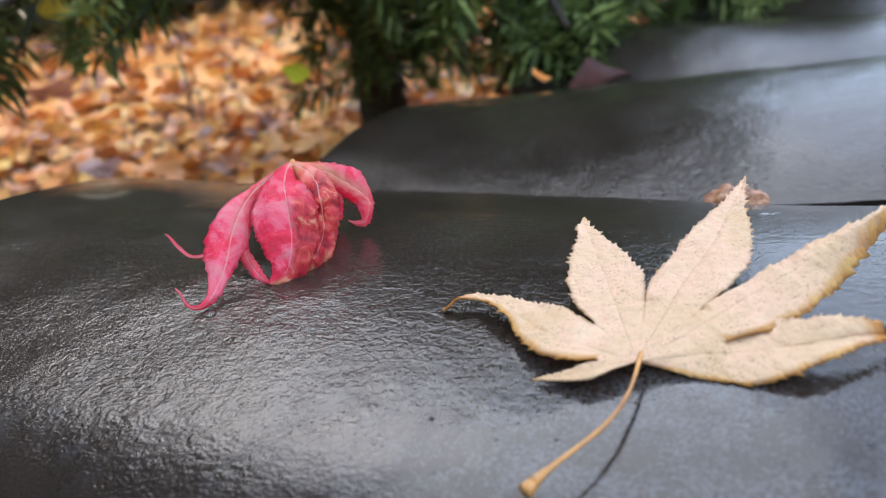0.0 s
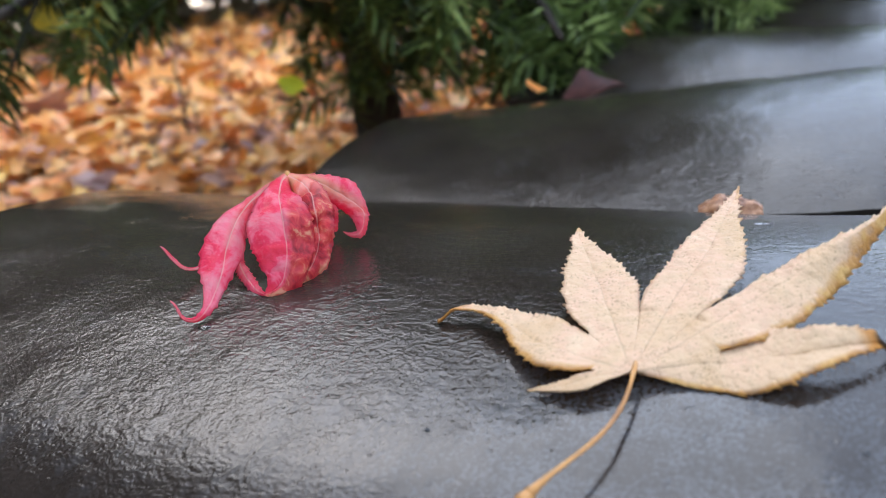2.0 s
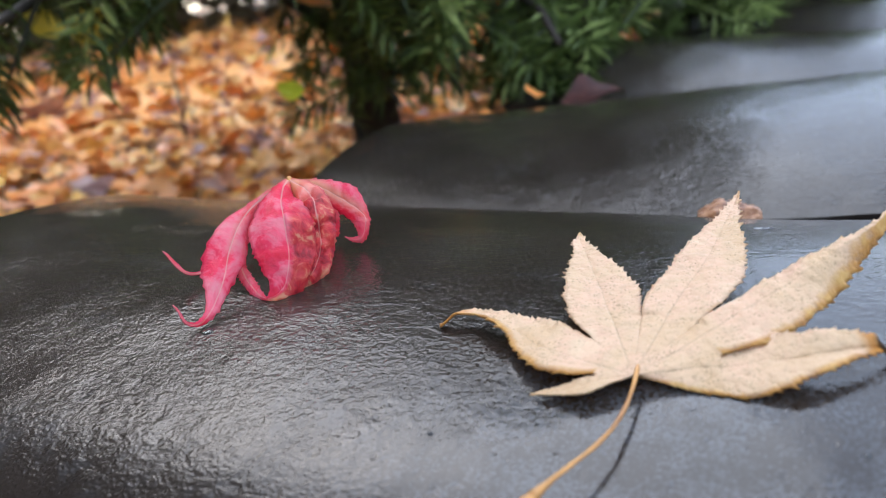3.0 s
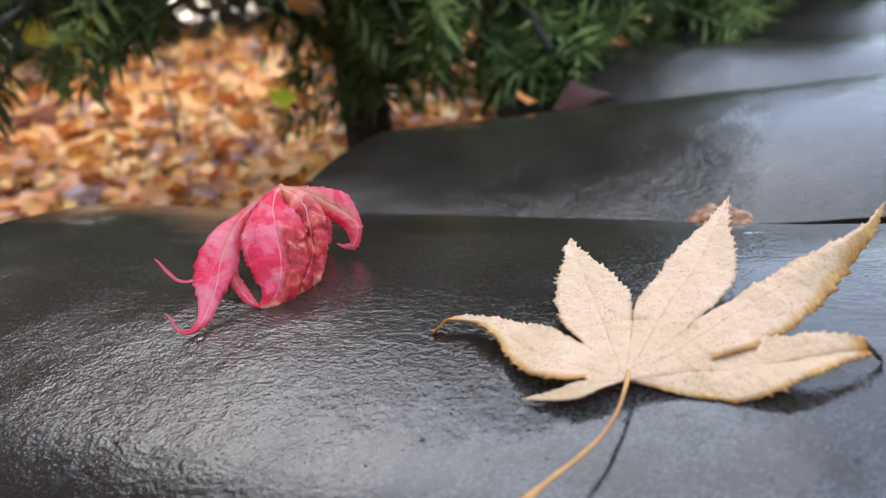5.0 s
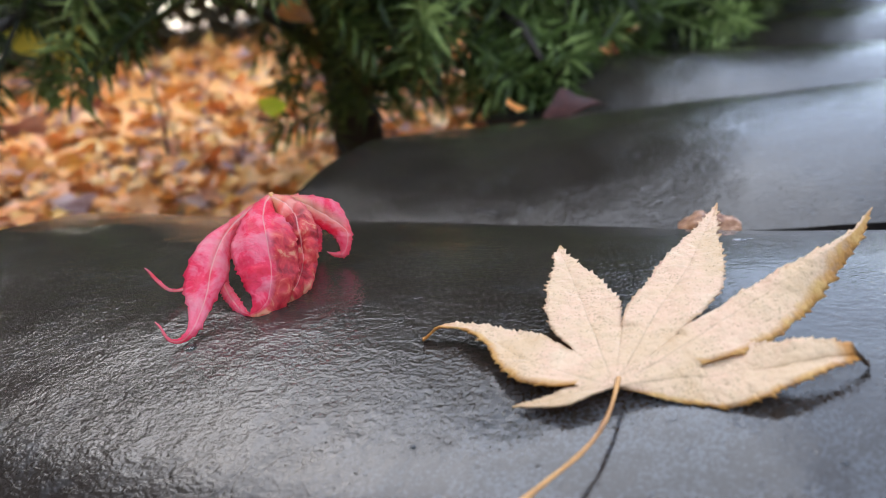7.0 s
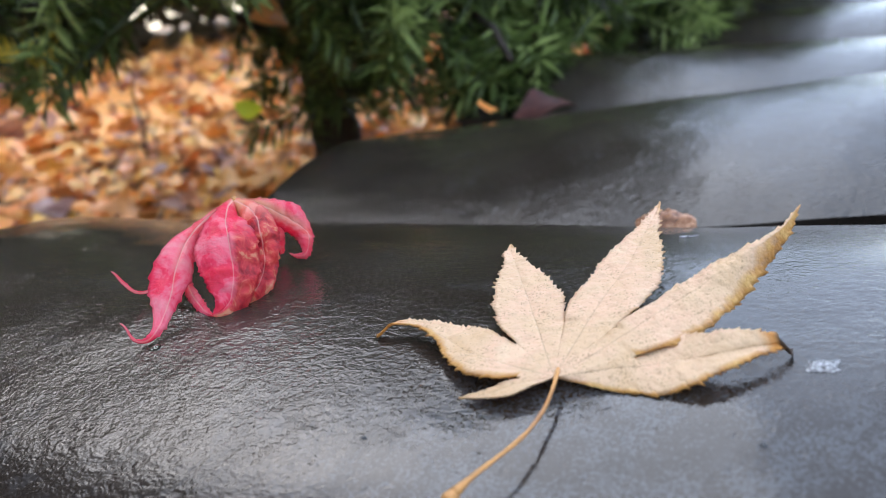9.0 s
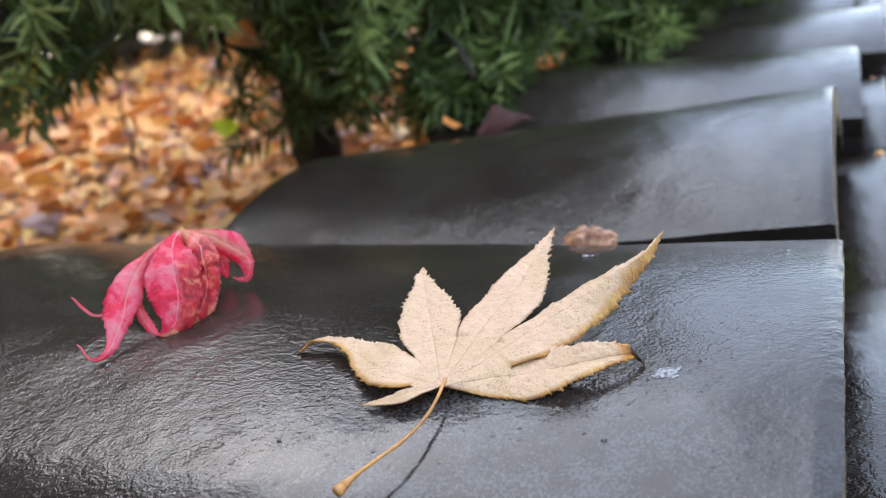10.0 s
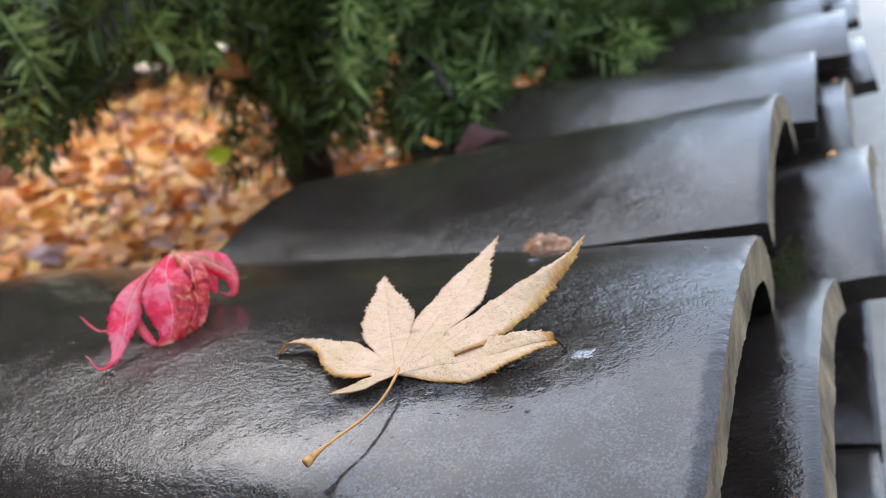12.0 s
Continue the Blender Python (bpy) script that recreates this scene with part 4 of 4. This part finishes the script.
# the white flecks paint glints of the water film as pale colour
GLINT_FLECK, DARK_FLECK = fleck_skin("glint_fleck", (0.03, 0.03, 0.032), (0.36, 0.36, 0.37)), fleck_skin("dark_fleck", (0.006, 0.006, 0.006), (0.05, 0.05, 0.052))
PALE_LABEL, DARK_LABEL = "small ragged white fleck painting a wet glint on the tile", "small dark pitted spot on the wet tile"
for k, (x, y, r) in enumerate(((-0.0563, 0.0345, 0.0011), (-0.0278, -0.0285, 0.0018), (-0.0212, 0.0240, 0.0006), (-0.0230, 0.0258, 0.0005),
                               (-0.0150, 0.0330, 0.0004), (-0.0120, 0.0361, 0.0005))):
    tile_fleck(x, y, r, 70 + k, GLINT_FLECK, PALE_LABEL)
for k, (x, y, r) in enumerate(((-0.0345, -0.0466, 0.0005), (-0.0890, -0.0522, 0.0003))):
    tile_fleck(x, y, r, 90 + k, DARK_FLECK, DARK_LABEL)


def moss_patch():
    rng = random.Random(14)
    verts, faces = [], []
    for k in range(700):
        x, y = rng.gauss(-0.005, 0.003), rng.gauss(0.172, 0.010)
        z = -0.0365 - (y - 0.2785) ** 2 / 0.62 - (0.028 - x) * 0.158
        r = rng.uniform(0.0004, 0.0009)
        q = len(verts)
        a = rng.uniform(0, 6)
        for t in range(3):
            verts.append((x + r * math.cos(a + t * 2.09), y + r * math.sin(a + t * 2.09), z - 0.0008))
        verts.append((x + rng.gauss(0, r * 0.5), y + rng.gauss(0, r * 0.5), z + r * 0.9))
        faces += [(q, q + 1, q + 3), (q + 1, q + 2, q + 3), (q + 2, q, q + 3)]
    n = Nodes("moss")
    mat = n.done(n.ramp(n.island(), [(0.0, (0.02, 0.024, 0.008)), (1.0, (0.055, 0.06, 0.014))]), 0.8, 0.2)
    return tagged(new("moss", mesh_of("moss", verts, faces, [mat])), "olive moss in the joint between two lower tiles", "moss", kind="stuff")


moss_patch()


# ---- far trees round the place ----
def far_tree(x, y, height, crown_r, material, seed, label, skirt=0.28, blade=0.085):
    rng = random.Random(seed)
    z0 = ground_z(x, y) - 0.1
    root = tagged(new("tree"), label, "tree", "trees round the garden")
    lean = Vector((rng.uniform(-0.05, 0.05), rng.uniform(-0.05, 0.05), 1))
    pts = [Vector((x, y, z0)) + lean * height * k / 6 for k in range(7)]
    v, f = tube(pts, [0.03 * height * (1 - 0.13 * k) / 1.6 for k in range(7)], 9)
    child("trunk", mesh_of("trunk", v, f, [BARK]), root)
    for k in range(6):
        p = pts[2 + k % 4]
        a = rng.uniform(0, 6.28)
        q = p + Vector((math.cos(a) * crown_r * 0.7, math.sin(a) * crown_r * 0.7, height * 0.16))
        v, f = tube([p, p.lerp(q, 0.5) + Vector((0, 0, 0.1)), q], [0.010 * height, 0.006 * height, 0.003 * height], 6)
        child("limb", mesh_of("limb", v, f, [BARK]), root)
    verts, faces = [], []
    for c in range(60 if skirt > 0.2 else 140):
        t = rng.random() ** (0.7 if skirt > 0.2 else 1.2)
        mid = pts[0] + lean * height * (skirt + (1.03 - skirt) * t)
        reach = crown_r * (1.05 - 0.45 * t)
        a, rr = rng.uniform(0, 6.28), reach * math.sqrt(rng.random())
        mid = mid + Vector((math.cos(a) * rr, math.sin(a) * rr, rng.gauss(0, 0.1)))
        for k in range(34 if skirt > 0.2 else 62):
            p = mid + Vector((rng.gauss(0, 1), rng.gauss(0, 1), rng.gauss(0, 0.7))) * crown_r * 0.17
            d = Vector((rng.gauss(0, 1), rng.gauss(0, 1), rng.gauss(0, 0.6))).normalized() * blade * (height / 5)
            s = d.cross(Vector((rng.gauss(0, 1), rng.gauss(0, 1), rng.gauss(0, 1)))).normalized() * d.length * 0.5
            q = len(verts)
            verts += [p - d, p + s, p + d, p - s]
            faces.append((q, q + 1, q + 2, q + 3))
    child("crown", mesh_of("crown", verts, faces, [material], smooth=False), root)
    return root


EVER, AUTUMN = "dark evergreen tree beyond the leafy bank", "tree with thin golden autumn leaves beyond the bank"
# trees outside the view are added to shape what the wet tiles reflect
for x, y, h, r, mat, label, skirt in (
        (-5.4, 4.1, 5.3, 2.2, FAR_GREEN, EVER, 0.07), (-6.4, 3.0, 5.8, 2.1, FAR_GREEN, EVER, 0.12), (-3.4, 6.2, 3.7, 2.0, FAR_GREEN, EVER, 0.10), (-2.7, 7.4, 3.0, 1.0, FAR_GREEN, EVER, 0.05),
        (-6.4, 9.4, 7.2, 2.4, FAR_GREEN, EVER, 0.19), (-4.5, 10.2, 4.6, 1.7, FAR_GREEN, EVER, 0.1), (-9.5, 5.0, 6.0, 2.1, FAR_GREEN, EVER, 0.08), (-4.9, 0.0, 6.4, 2.0, FAR_GREEN, EVER, 0.05),
        (-5.6, 13.0, 6.0, 2.1, FAR_GOLD, AUTUMN, 0.3), (-10.4, 10.8, 10.4, 3.0, FAR_GREEN, EVER, 0.18), (-4.3, -1.9, 7.2, 2.6, FAR_GREEN, EVER, 0.06), (-5.0, -4.5, 7.0, 2.2, FAR_GREEN, EVER, 0.1),
        (9.5, 7.0, 6.0, 2.0, FAR_GOLD, AUTUMN, 0.3), (9.0, -1.0, 6.0, 2.2, FAR_GREEN, EVER, 0.2), (3.5, -8.5, 6.0, 2.2, FAR_GREEN, EVER, 0.2)):
    far_tree(x, y, h, r, mat, int(x * 10 + y * 100), label, skirt, 0.085 if skirt > 0.2 else 0.12)
